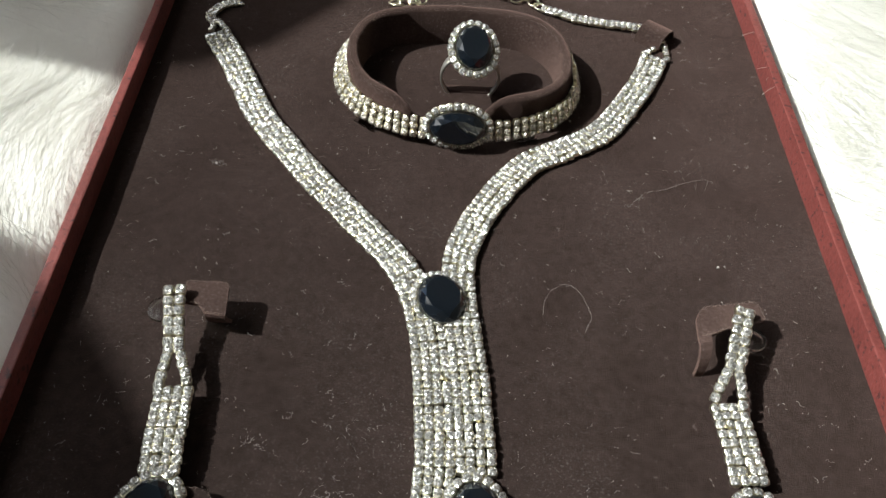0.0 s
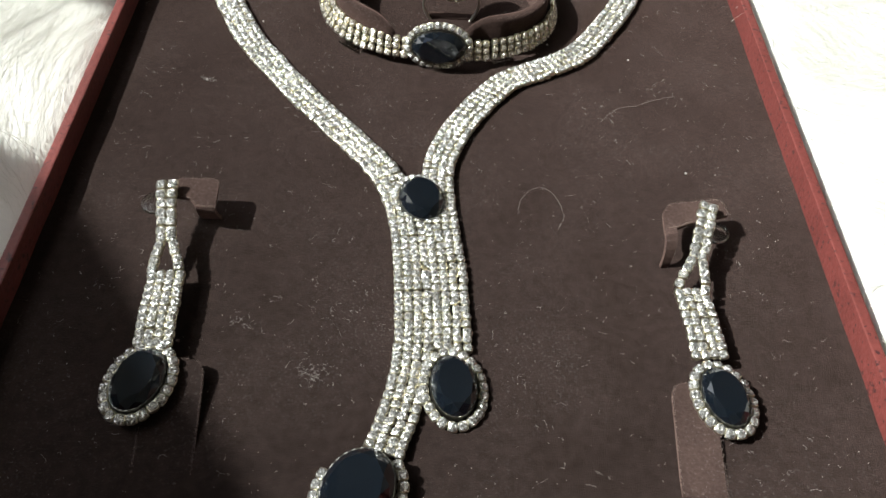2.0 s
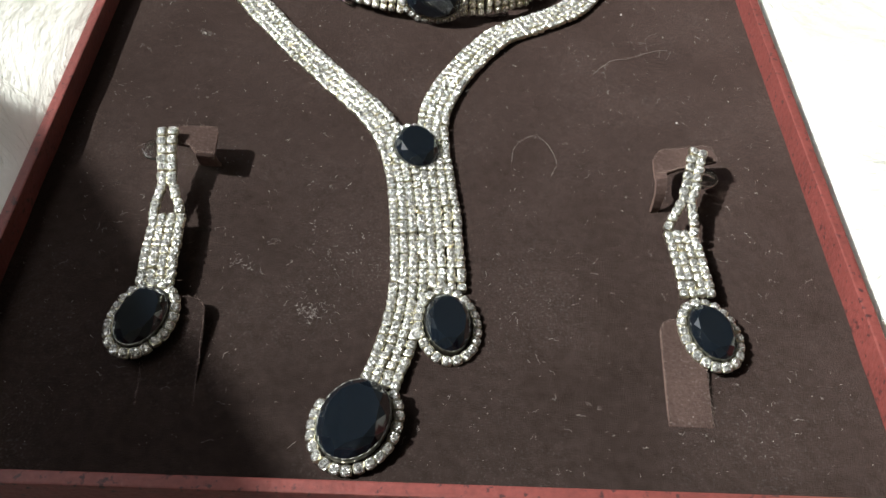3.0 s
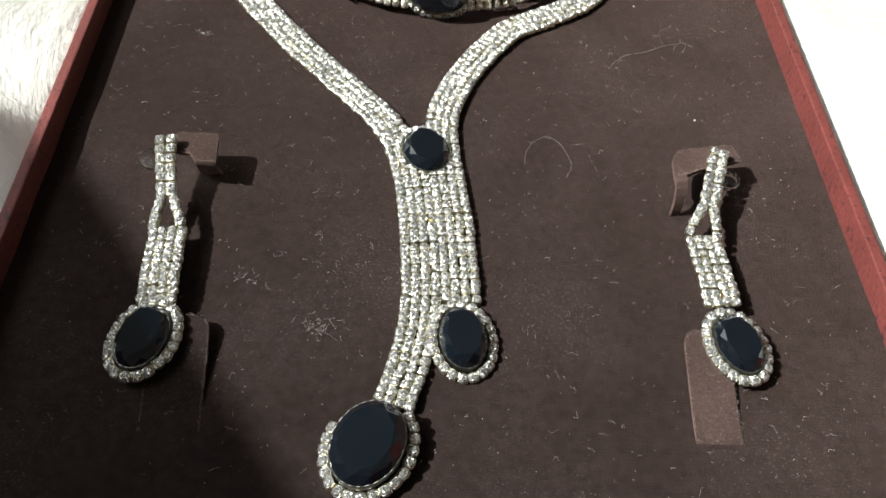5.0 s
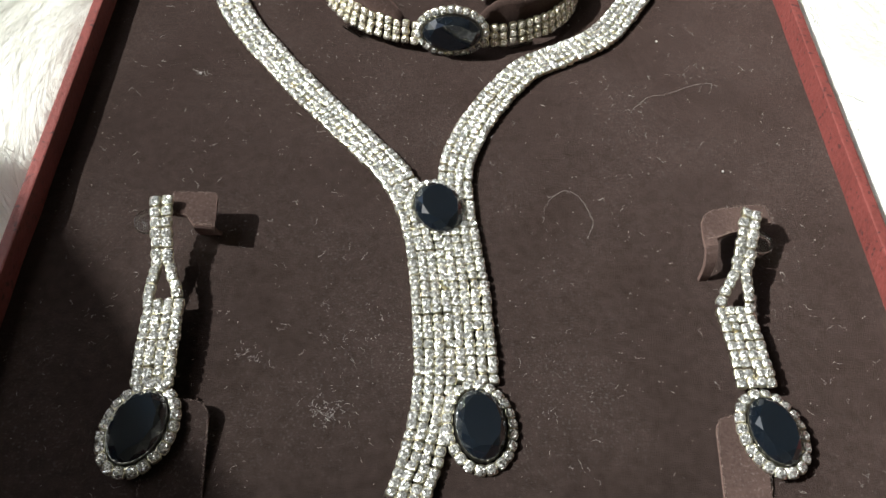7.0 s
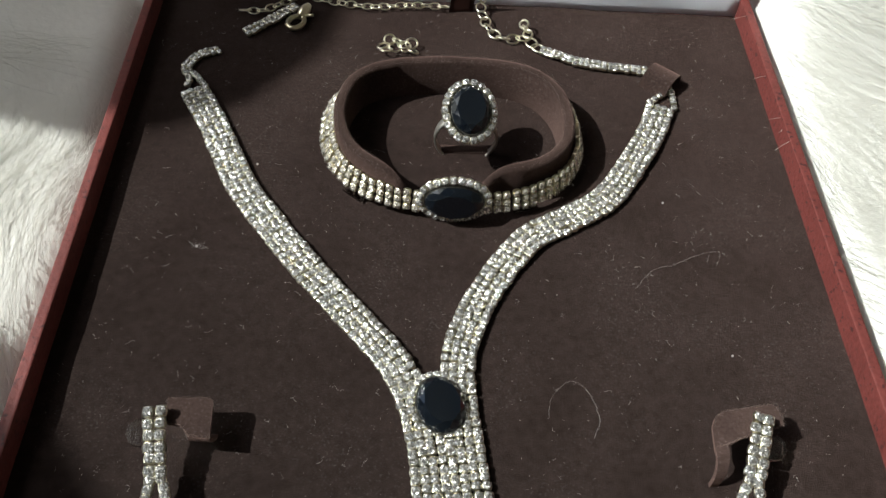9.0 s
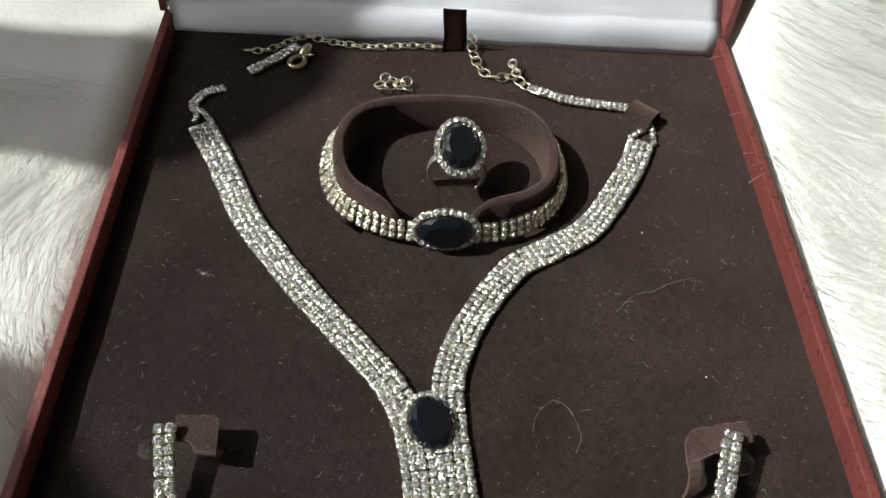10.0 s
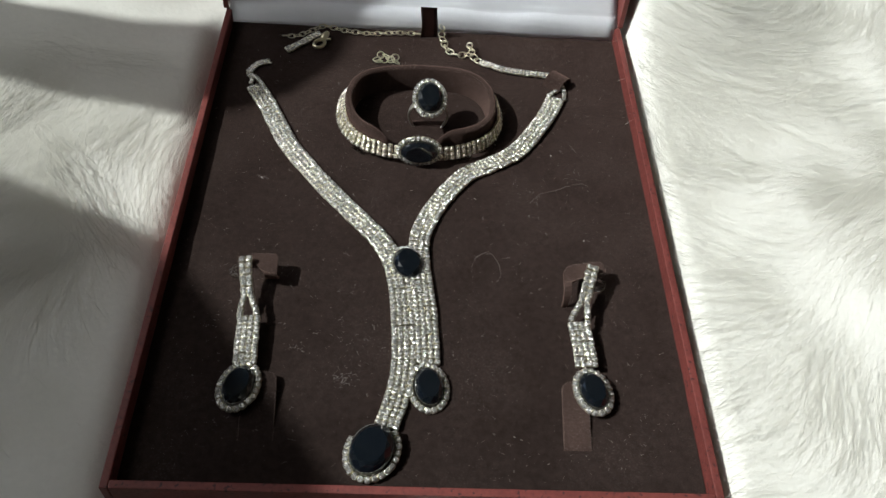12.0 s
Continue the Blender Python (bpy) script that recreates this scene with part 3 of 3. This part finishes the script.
def seat(place, along, up, tilt=8.0):
    """The pose of a stone on a band, with a small lean of its own."""
    y = Vector(along).normalized()
    x = y.cross(Vector(up)).normalized()
    z = x.cross(y)
    m = Matrix((x, y, z)).transposed().to_4x4()
    m = Matrix.Translation(place) @ m @ pose(0, 0, 0, rs.gauss(0, tilt), rs.gauss(0, tilt), rs.choice((0, 90, 180, 270)) + rs.gauss(0, 5))
    return m


def single(parent, p, m):
    ob = new("rhinestone", rs.choice(stones(p)))
    ob.parent = parent
    ob.matrix_basis = m
    return ob


class Joined:
    """Gathers many stones into one mesh."""

    def __init__(self):
        self.v, self.f, self.mi = [], [], []

    def add(self, p, m):
        me = rs.choice(stones(p, True))
        b = len(self.v)
        self.v += [tuple(m @ v.co) for v in me.vertices]
        self.f += [tuple(b + i for i in q.vertices) for q in me.polygons]
        self.mi += [q.material_index for q in me.polygons]

    def done(self, parent, label):
        me = bpy.data.meshes.new("rhinestones")
        me.from_pydata(self.v, [], self.f)
        me.materials.append(CRYSTAL_ISLE)
        me.materials.append(SILVER)
        me.polygons.foreach_set("material_index", self.mi)
        ob = new("rhinestone_band", me)
        ob.parent = parent
        return tagged(ob, label, kind="stuff")


def oval_stone(parent, m, rx, ry, h, label="", bezel=True):
    """A black faceted oval glass stone with a flat table, in a thin toothed metal bezel."""
    bm = bmesh.new()
    n = 20
    def ring(f, z, off=0.0):
        return [bm.verts.new((rx * f * math.cos(2 * math.pi * (k + off) / n), ry * f * math.sin(2 * math.pi * (k + off) / n), z)) for k in range(n)]
    r0, r1 = ring(0.97, 0.0), ring(1.0, h * 0.22)
    m1 = [bm.verts.new((rx * 0.90 * math.cos(2 * math.pi * (2 * k + 1) / n), ry * 0.90 * math.sin(2 * math.pi * (2 * k + 1) / n), h * 0.68)) for k in range(n // 2)]
    t1 = [bm.verts.new((rx * 0.74 * math.cos(2 * math.pi * 2 * k / n), ry * 0.74 * math.sin(2 * math.pi * 2 * k / n), h)) for k in range(n // 2)]
    for k in range(n):
        bm.faces.new((r0[k], r0[(k + 1) % n], r1[(k + 1) % n], r1[k]))
    for k in range(n // 2):
        a, b, c = r1[2 * k], r1[(2 * k + 1) % n], r1[(2 * k + 2) % n]
        j = (k + 1) % (n // 2)
        bm.faces.new((a, b, m1[k]))
        bm.faces.new((b, c, m1[k]))
        bm.faces.new((a, m1[k], t1[k], m1[k - 1]))
        bm.faces.new((m1[k], t1[j], t1[k]))
    bm.faces.new(t1)
    bm.faces.new(r0[::-1])
    bmesh.ops.recalc_face_normals(bm, faces=bm.faces)
    bmesh.ops.transform(bm, matrix=m, verts=bm.verts)
    ob = part("black_stone", bm, BLACK, parent, label or "black faceted oval glass stone")
    bm = bmesh.new()
    q = 56
    rows = []
    for f, z in ((1.025, -h * 0.3), (1.025, h * 0.10), (1.012, h * 0.22), (0.99, h * 0.22)):
        rows.append([bm.verts.new((rx * f * math.cos(2 * math.pi * k / q), ry * f * math.sin(2 * math.pi * k / q), z + (h * 0.04 if k % 2 and z > 0 else 0))) for k in range(q)])
    for i in range(3):
        for k in range(q):
            bm.faces.new((rows[i][k], rows[i][(k + 1) % q], rows[i + 1][(k + 1) % q], rows[i + 1][k]))
    bmesh.ops.recalc_face_normals(bm, faces=bm.faces)
    bmesh.ops.transform(bm, matrix=m, verts=bm.verts)
    part("bezel", bm, BEZEL, ob, "thin dark toothed bezel")
    return ob


def halo(parent, m, rx, ry, p, z=0.0, skip=None):
    """A ring of rhinestones round an oval stone."""
    dense = [(rx * math.cos(2 * math.pi * k / 720), ry * math.sin(2 * math.pi * k / 720)) for k in range(721)]
    run = [0.0]
    for k in range(720):
        run.append(run[-1] + math.hypot(dense[k + 1][0] - dense[k][0], dense[k + 1][1] - dense[k][1]))
    n = round(run[-1] / p)
    for i in range(n):
        want = run[-1] * i / n
        k = next(q for q in range(721) if run[q] >= want)
        x, y = dense[k]
        if skip and skip(x, y):
            continue
        tan = Vector((-y * rx / ry, x * ry / rx, 0))
        out = Vector((x, y, 0)).normalized()
        loc = seat((x, y, z), tan, Vector((0, 0, 1)) + out * 0.35, 5)
        single(parent, round(p * 1.09, 6), m @ loc)


def ribbon_rows(pts, cols, p, put, up=(0, 0, 1), gap=None, wave=0.0003, jitter=0.00006, pitch=None, spread=1.0):
    """Rows of stones across a band that follows pts."""
    for i, (q, t) in enumerate(smooth_path(pts, pitch or p)):
        across = t.cross(Vector(up)).normalized()
        for c in range(cols):
            o = (c - (cols - 1) / 2) * p * (spread(q) if callable(spread) else spread)
            if gap and gap(i, c):
                continue
            z = wave * noise.noise((q.x * 150, q.y * 150, c * 0.4))
            place = q + across * (o + rs.gauss(0, jitter)) + t * rs.gauss(0, jitter) + Vector((0, 0, z))
            put(round(p * 1.08, 6), seat(place, t, up))


# ---------------------------------------------------------------- necklace
Z0 = V + 0.0007
necklace = thing("necklace", "Y-shaped crystal necklace with three black oval stones on velvet", "necklace")
LEFT = [(-0.0723, 0.1786), (-0.0653, 0.1662), (-0.0549, 0.1451), (-0.0469, 0.1339), (-0.0388, 0.1234), (-0.0313, 0.1146), (-0.0243, 0.1066), (-0.0168, 0.0980), (-0.0128, 0.0920), (-0.0098, 0.0850), (-0.0079, 0.0775), (-0.0070, 0.0720), (-0.0057, 0.0575), (-0.0053, 0.0420), (-0.0070, 0.0305), (-0.0099, 0.0205)]
RIGHT = [(0.0576, 0.1795), (0.0544, 0.1716), (0.0473, 0.1586), (0.0383, 0.1456), (0.0278, 0.1380), (0.0185, 0.1323), (0.0118, 0.1245), (0.0068, 0.1166), (0.0025, 0.1078), (-0.0004, 0.0985), (-0.0009, 0.0890), (0.0000, 0.0800), (0.0017, 0.0660), (0.0028, 0.0515), (0.0030, 0.0440)]
P = 0.00196
band = Joined()


def strand_put(parent, limit):
    """Stones of the hanging part are parts of their own; the arms are joined."""
    def put(p, m):
        (single(parent, p, m) if m.translation.y < limit else band.add(p, m))
    return put


def split_width(pts):
    return [(x, y, Z0) for x, y in pts]


def widen(q):
    """The band is tighter along the arms than below the fork."""
    f = min(1.0, max(0.0, (0.100 - q.y) / 0.03))
    return 0.99 + 0.06 * f


ribbon_rows(split_width(LEFT), 4, P, strand_put(necklace, 0.092), spread=widen)
ribbon_rows(split_width(RIGHT), 4, P, strand_put(necklace, 0.092), spread=widen)
# thin double ends
for a, b in (((-0.0748, 0.1813), (-0.0735, 0.1844)), ((-0.0700, 0.1808), (-0.0716, 0.1846))):
    ribbon_rows([(a[0], a[1], Z0), ((a[0] + b[0]) / 2 - 0.0004, (a[1] + b[1]) / 2, Z0), (b[0] - 0.002, b[1] + 0.001, Z0)], 1, 0.0017, band.add)
ribbon_rows([(-0.0757, 0.1862, Z0), (-0.0762, 0.1890, Z0), (-0.0738, 0.1935, Z0), (-0.0690, 0.1966, Z0 - 0.0004)], 2, 0.0015, band.add)
for a, b in (((0.0552, 0.1823), (0.0598, 0.1859)), ((0.0618, 0.1803), (0.0620, 0.1859))):
    ribbon_rows([(a[0], a[1], Z0), ((a[0] + b[0]) / 2, (a[1] + b[1]) / 2, Z0), (b[0], b[1], Z0)], 1, 0.0017, band.add)
ribbon_rows([(0.0612, 0.1869, Z0), (0.0606, 0.1904, Z0 + 0.0003)], 2, 0.0015, band.add)
ribbon_rows([(0.0555, 0.1953, Z0), (0.0445, 0.1963, Z0), (0.0350, 0.1983, Z0), (0.0258, 0.2023, Z0)], 2, 0.0017, band.add)
ribbon_rows([(-0.0615, 0.2046, Z0), (-0.0550, 0.2105, Z0 + 0.0003), (-0.0487, 0.2168, Z0 + 0.0006)], 2, 0.0017, band.add)
band.done(necklace, "rows of small clear crystals in metal cups")

m1 = pose(-0.0046, 0.0851, V + 0.0019, 4, 4, 15)
oval_stone(necklace, m1, 0.0053, 0.0065, 0.0026)
halo(necklace, m1, 0.0061, 0.0075, 0.0016, -0.0012, lambda x, y: y < 0.002)
m2 = pose(0.0032, 0.0343, V + 0.0020, 3, 3, 7)
oval_stone(necklace, m2, 0.0047, 0.0068, 0.0028)
halo(necklace, m2, 0.0059, 0.0081, 0.0020, -0.0012)
m3 = pose(-0.0143, 0.0110, V + 0.0036, 5, -4, -22)
oval_stone(necklace, m3, 0.0066, 0.0082, 0.0032)
halo(necklace, m3, 0.0077, 0.0093, 0.0021, -0.0022, lambda x, y: x < 0.003 and y > 0.003)


def chain(parent, pts, lx, ly, wire, sag=0.0):
    """Open oval links threaded along a line, each turned against the last."""
    for i, (q, t) in enumerate(smooth_path(pts, lx * 1.45)):
        turn = math.atan2(t.y, t.x)
        m = Matrix.Translation(q) @ Matrix.Rotation(turn + rs.gauss(0, 0.15), 4, "Z") @ Matrix.Rotation(radians(28 if i % 2 else -22) + rs.gauss(0, 0.2), 4, "X")
        bm = tube(bmesh.new(), [m @ Vector((lx * math.cos(2 * math.pi * k / 16), ly * math.sin(2 * math.pi * k / 16), 0)) for k in range(16)], wire, 6, True)
        part("chain_link", bm, CHAIN, parent, smooth=True)


chain(necklace, [(-0.0634, 0.2145, V + 0.0012), (-0.0583, 0.2148, V + 0.0012), (-0.0520, 0.2188, V + 0.0015), (-0.0463, 0.2218, V + 0.002), (-0.0381, 0.2204, V + 0.0014), (-0.0257, 0.2190, V + 0.0012), (-0.0135, 0.2203, V + 0.0014), (-0.0038, 0.2201, V + 0.0016)], 0.0018, 0.00105, 0.00022)
chain(necklace, [(0.0078, 0.2224, V + 0.0040), (0.0080, 0.2188, V + 0.0015), (0.0108, 0.2097, V + 0.0012), (0.0155, 0.2067, V + 0.0012), (0.0205, 0.2072, V + 0.0012), (0.0245, 0.2031, V + 0.0012)], 0.0021, 0.0015, 0.00028)
chain(necklace, [(0.0215, 0.2077, V + 0.0025), (0.0205, 0.2117, V + 0.003)], 0.0016, 0.0013, 0.00034)


def lobster_clasp(parent, x, y, turn):
    """A small lobster clasp: hooked loop, swelling body, lever and end ring."""
    m = pose(x, y, V + 0.0016, 0, 0, turn)
    loop = [m @ Vector((0.0030 * math.cos(a), 0.0022 * math.sin(a), 0)) for a in [radians(15 + 330 * k / 24) for k in range(25)]]
    clasp = part("clasp", tube(bmesh.new(), loop, 0.00078, 8), GOLD, parent, "pale gold lobster clasp", smooth=True)
    body = [m @ Vector((0.0024 + 0.0055 * k / 8, 0.0004, 0.0009 * k / 8)) for k in range(9)]
    part("clasp_body", tube(bmesh.new(), body, [0.0009 + 0.0008 * math.sin(math.pi * k / 8) for k in range(9)], 10), GOLD, clasp, smooth=True)
    part("clasp_lever", tube(bmesh.new(), [m @ Vector((0.0034, -0.0004, 0.0002)), m @ Vector((0.0040, -0.0020, 0.0006)), m @ Vector((0.0046, -0.0032, 0.0008))], 0.0005, 6), GOLD, clasp, smooth=True)


lobster_clasp(necklace, -0.0478, 0.2095, 62)


# ---------------------------------------------------------------- earrings
def earring(label, top, fork, wide, foot, stone, turn, size):
    """A drop earring: double row, forked pair of rows, band four wide, black oval stone in a crystal rim."""
    e = thing("earring", label, "earring", "pair of earrings")
    put = lambda p, m: single(e, p, m)
    q = 0.00195
    (tx, ty, tz), (fx, fy, fz), (ax, ay, az), (bx, by, bz) = top, fork, wide, foot
    ribbon_rows([top, fork], 2, 0.0022, put)
    d = (Vector(wide) - Vector(fork)).normalized()
    n = d.cross(Vector((0, 0, 1))).normalized()
    for s in (-1, 1):
        a = Vector(fork) + d * 0.0017 + n * s * 0.0010
        c = Vector(wide) - d * 0.0017 + n * s * 0.0027
        ribbon_rows([a, a.lerp(c, 0.5), c], 1, 0.0021, put)
    ribbon_rows([wide, Vector(wide).lerp(Vector(foot), 0.5) + Vector((0, 0, 0.0002)), foot], 4, q, put, spread=0.98)
    m = pose(*stone, 3, 0, turn)
    oval_stone(e, m, 0.0048 * size, 0.0070 * size, 0.0026)
    halo(e, m, 0.0058 * size, 0.0082 * size, 0.0021, -0.0012)
    return e


earring_l = earring("crystal drop earring with black oval stone hung on velvet", (-0.0616, 0.0786, V + 0.0088), (-0.0600, 0.0676, V + 0.0058), (-0.0581, 0.0572, V + 0.0040), (-0.0572, 0.0405, V + 0.0036), (-0.0579, 0.0314, V + 0.0044), -16, 0.98)
earring_r = earring("crystal drop earring with black oval stone beside red wall", (0.0613, 0.0803, V + 0.0088), (0.0582, 0.0696, V + 0.0064), (0.0551, 0.0590, V + 0.0040), (0.0562, 0.0432, V + 0.0036), (0.0576, 0.0336, V + 0.0036), 15, 0.93)


def ear_back(parent, x, y, z):
    """A clear plastic stopper: a thin disc with a thicker rim."""
    bm = bmesh.new()
    r, rings = 0.0030, []
    for f, up in ((0.0, 0.0003), (0.8, 0.0003), (0.9, 0.0006), (1.0, 0.0004), (1.0, -0.0004), (0.8, -0.0002), (0.0, -0.0002)):
        rings.append([bm.verts.new((x + r * max(f, 0.02) * math.cos(2 * math.pi * k / 24), y + r * max(f, 0.02) * math.sin(2 * math.pi * k / 24), z + up)) for k in range(24)])
    for a, b in zip(rings, rings[1:]):
        for k in range(24):
            bm.faces.new((a[k], a[(k + 1) % 24], b[(k + 1) % 24], b[k]))
    bm.faces.new(rings[0])
    bm.faces.new(rings[-1][::-1])
    bmesh.ops.recalc_face_normals(bm, faces=bm.faces)
    part("earring_back", bm, PLASTIC, parent, "clear plastic stopper disc", smooth=True).visible_shadow = False


ear_back(earring_l, -0.0640, 0.0752, V + 0.0068)
ear_back(earring_r, 0.0632, 0.0755, V + 0.0060)

# ---------------------------------------------------------------- bracelet
bracelet = thing("bracelet", "crystal bracelet with black oval stone wrapped round velvet collar", "bracelet")
PB = 0.00205
BC, BRX, BRY = (-0.0021, 0.1636), 0.0342, 0.0254
circle = []
for k in range(721):
    a = 2 * math.pi * k / 720
    ca, sa = math.cos(a), math.sin(a)
    s = 2 / 2.3
    circle.append(Vector((BC[0] + BRX * math.copysign(abs(ca) ** s, ca), BC[1] + BRY * math.copysign(abs(sa) ** s, sa), 0)))
run = 0.0
last = -1.0
for k in range(720):
    q, t = circle[k], (circle[k + 1] - circle[k]).normalized()
    run += (circle[k + 1] - circle[k]).length
    if run - last < PB * 1.10:
        continue
    if q.y < BC[1] and abs(q.x - (-0.0016)) < 0.0085:
        continue
    last = run
    out = Vector((t.y, -t.x, 0))
    flare = 0.31 + 0.55 * max(0.0, -out.x) ** 2                   # the band lies flatter on the window's side
    lean = (out * 0.95 + Vector((0, 0, flare))).normalized()     # the way the stones face
    fall = (Vector((0, 0, -0.95)) + out * flare).normalized()    # down the band
    rows_here = 3
    for r in range(rows_here):
        place = q - out * (0.0012 + 0.0044 * (flare - 0.31)) + Vector((0, 0, V + 0.0068)) + fall * (r * PB * 0.97) + Vector((0, 0, 0.0002 * math.sin(run * 900)))
        single(bracelet, PB, seat(place, fall, lean, 5))
mb = Matrix.Translation((-0.0016, 0.1378, V + 0.0066)) @ Matrix.Rotation(radians(78), 4, "X")
oval_stone(bracelet, mb, 0.0073, 0.0047, 0.0026)
halo(bracelet, mb, 0.0083, 0.0058, 0.0019, -0.0010)
chain(bracelet, [(-0.0215, 0.2011, V + 0.0012), (-0.0188, 0.2036, V + 0.002), (-0.0158, 0.2016, V + 0.0012), (-0.0128, 0.1994, V + 0.0012)], 0.0018, 0.0015, 0.00028)
chain(bracelet, [(-0.0205, 0.1985, V + 0.002), (-0.0168, 0.1994, V + 0.0028), (-0.0132, 0.2014, V + 0.0022)], 0.0018, 0.0015, 0.00028)
for x, y, turn in ((-0.0265, 0.1440, -38), (0.0165, 0.1415, 22)):
    bm = block(-0.0030, 0.0030, -0.0012, 0.0012, 0, 0.0005, 0.0002)
    bmesh.ops.transform(bm, matrix=pose(x, y, V + 0.0008, 0, 0, turn), verts=bm.verts)
    part("plastic_tie", bm, PLASTIC, bracelet, "clear plastic tie")

# ---------------------------------------------------------------- ring
ring = thing("ring", "silver ring with black oval stone standing in velvet slot", "ring")
RC = Vector((0.0018, 0.1606, V + 0.0055))
bm = bmesh.new()
loops = []
for k in range(48):
    a = 2 * math.pi * k / 48
    wide = 0.0009 + 0.0009 * max(0, math.sin(a))
    loops.append([bm.verts.new(RC + Vector((r * math.cos(a), o + 0.04 * r * math.sin(a), r * math.sin(a)))) for r, o in ((0.0078, -wide), (0.0084, -wide * 0.8), (0.0084, wide * 0.8), (0.0078, wide))])
for k in range(48):
    for c in range(4):
        bm.faces.new((loops[k][c], loops[k][(c + 1) % 4], loops[(k + 1) % 48][(c + 1) % 4], loops[(k + 1) % 48][c]))
bmesh.ops.recalc_face_normals(bm, faces=bm.faces)
part("band", bm, STEEL, ring, "plain silver band", smooth=True)
mr = pose(0.0021, 0.1607, V + 0.0152, 22, 4, 2)
oval_stone(ring, mr, 0.0050, 0.0067, 0.0026)
halo(ring, mr, 0.0060, 0.0078, 0.0020, -0.0010)

# ---------------------------------------------------------------- lint on the velvet
rl = random.Random(3)
bm = bmesh.new()


def fibre(x, y, size):
    a = rl.uniform(0, 6.28)
    p = Vector((x, y, V + 0.0006))
    pts = []
    for k in range(6):
        pts.append(p.copy())
        a += rl.gauss(0, 1.0)
        p += Vector((math.cos(a) * size / 5, math.sin(a) * size / 5, 0))
        p.z = V + 0.0006 + abs(rl.gauss(0, 0.0002))
    tube(bm, pts, rl.uniform(0.000011, 0.000022), 3)


CLUSTERS = [(-0.063, 0.126, 0.0006, 14), (-0.025, 0.037, 0.0022, 40), (-0.041, 0.048, 0.0016, 18), (-0.020, 0.052, 0.003, 12), (0.043, 0.122, 0.004, 8), (0.057, 0.131, 0.004, 8), (-0.059, 0.093, 0.003, 5), (-0.072, 0.055, 0.006, 9), (-0.047, 0.080, 0.003, 4), (-0.024, 0.060, 0.008, 8), (0.028, 0.020, 0.01, 6)]
for cx, cy, s, n in CLUSTERS:
    for _ in range(n):
        fibre(rl.gauss(cx, s), rl.gauss(cy, s * 0.7), rl.uniform(0.0006, 0.0024))
for _ in range(2200):
    fibre(rl.uniform(-0.087, 0.087), rl.uniform(0.003, 0.220), rl.choice((0.00008, 0.00012, 0.00012, 0.0002, 0.0002, 0.0003, 0.0005, 0.0010, 0.0022)))
for x, y, r in ((-0.063, 0.126, 0.00035), (0.053, 0.145, 0.0003), (0.030, 0.150, 0.0003), (-0.052, 0.153, 0.0003), (0.062, 0.100, 0.0003)):
    bmesh.ops.create_icosphere(bm, subdivisions=1, radius=r, matrix=Matrix.Translation((x, y, V + 0.0006)))
# a few long loose threads
THREADS = ([(0.0184, 0.0832), (0.0197, 0.0885), (0.0238, 0.0924), (0.0272, 0.0907), (0.0296, 0.0840), (0.0279, 0.0791)],
           [(0.0421, 0.1178), (0.0473, 0.1235), (0.0531, 0.1254), (0.0590, 0.1284), (0.0648, 0.1298), (0.0634, 0.1255)])
for thread in THREADS:
    pts = [q + Vector((0.0004 * noise.noise((k * 0.5, 1, 4)), 0.0004 * noise.noise((k * 0.5, 7, 2)), 0.0003 * abs(noise.noise((k * 0.3, 3, 9))))) for k, (q, _) in enumerate(smooth_path([(x, y, V + 0.0005) for x, y in thread], 0.0006))]
    tube(bm, pts, 0.00002, 3)
lint = tagged(link("lint", bm, LINT), "pale dust fibres and specks scattered over the velvet", "lint", kind="stuff")
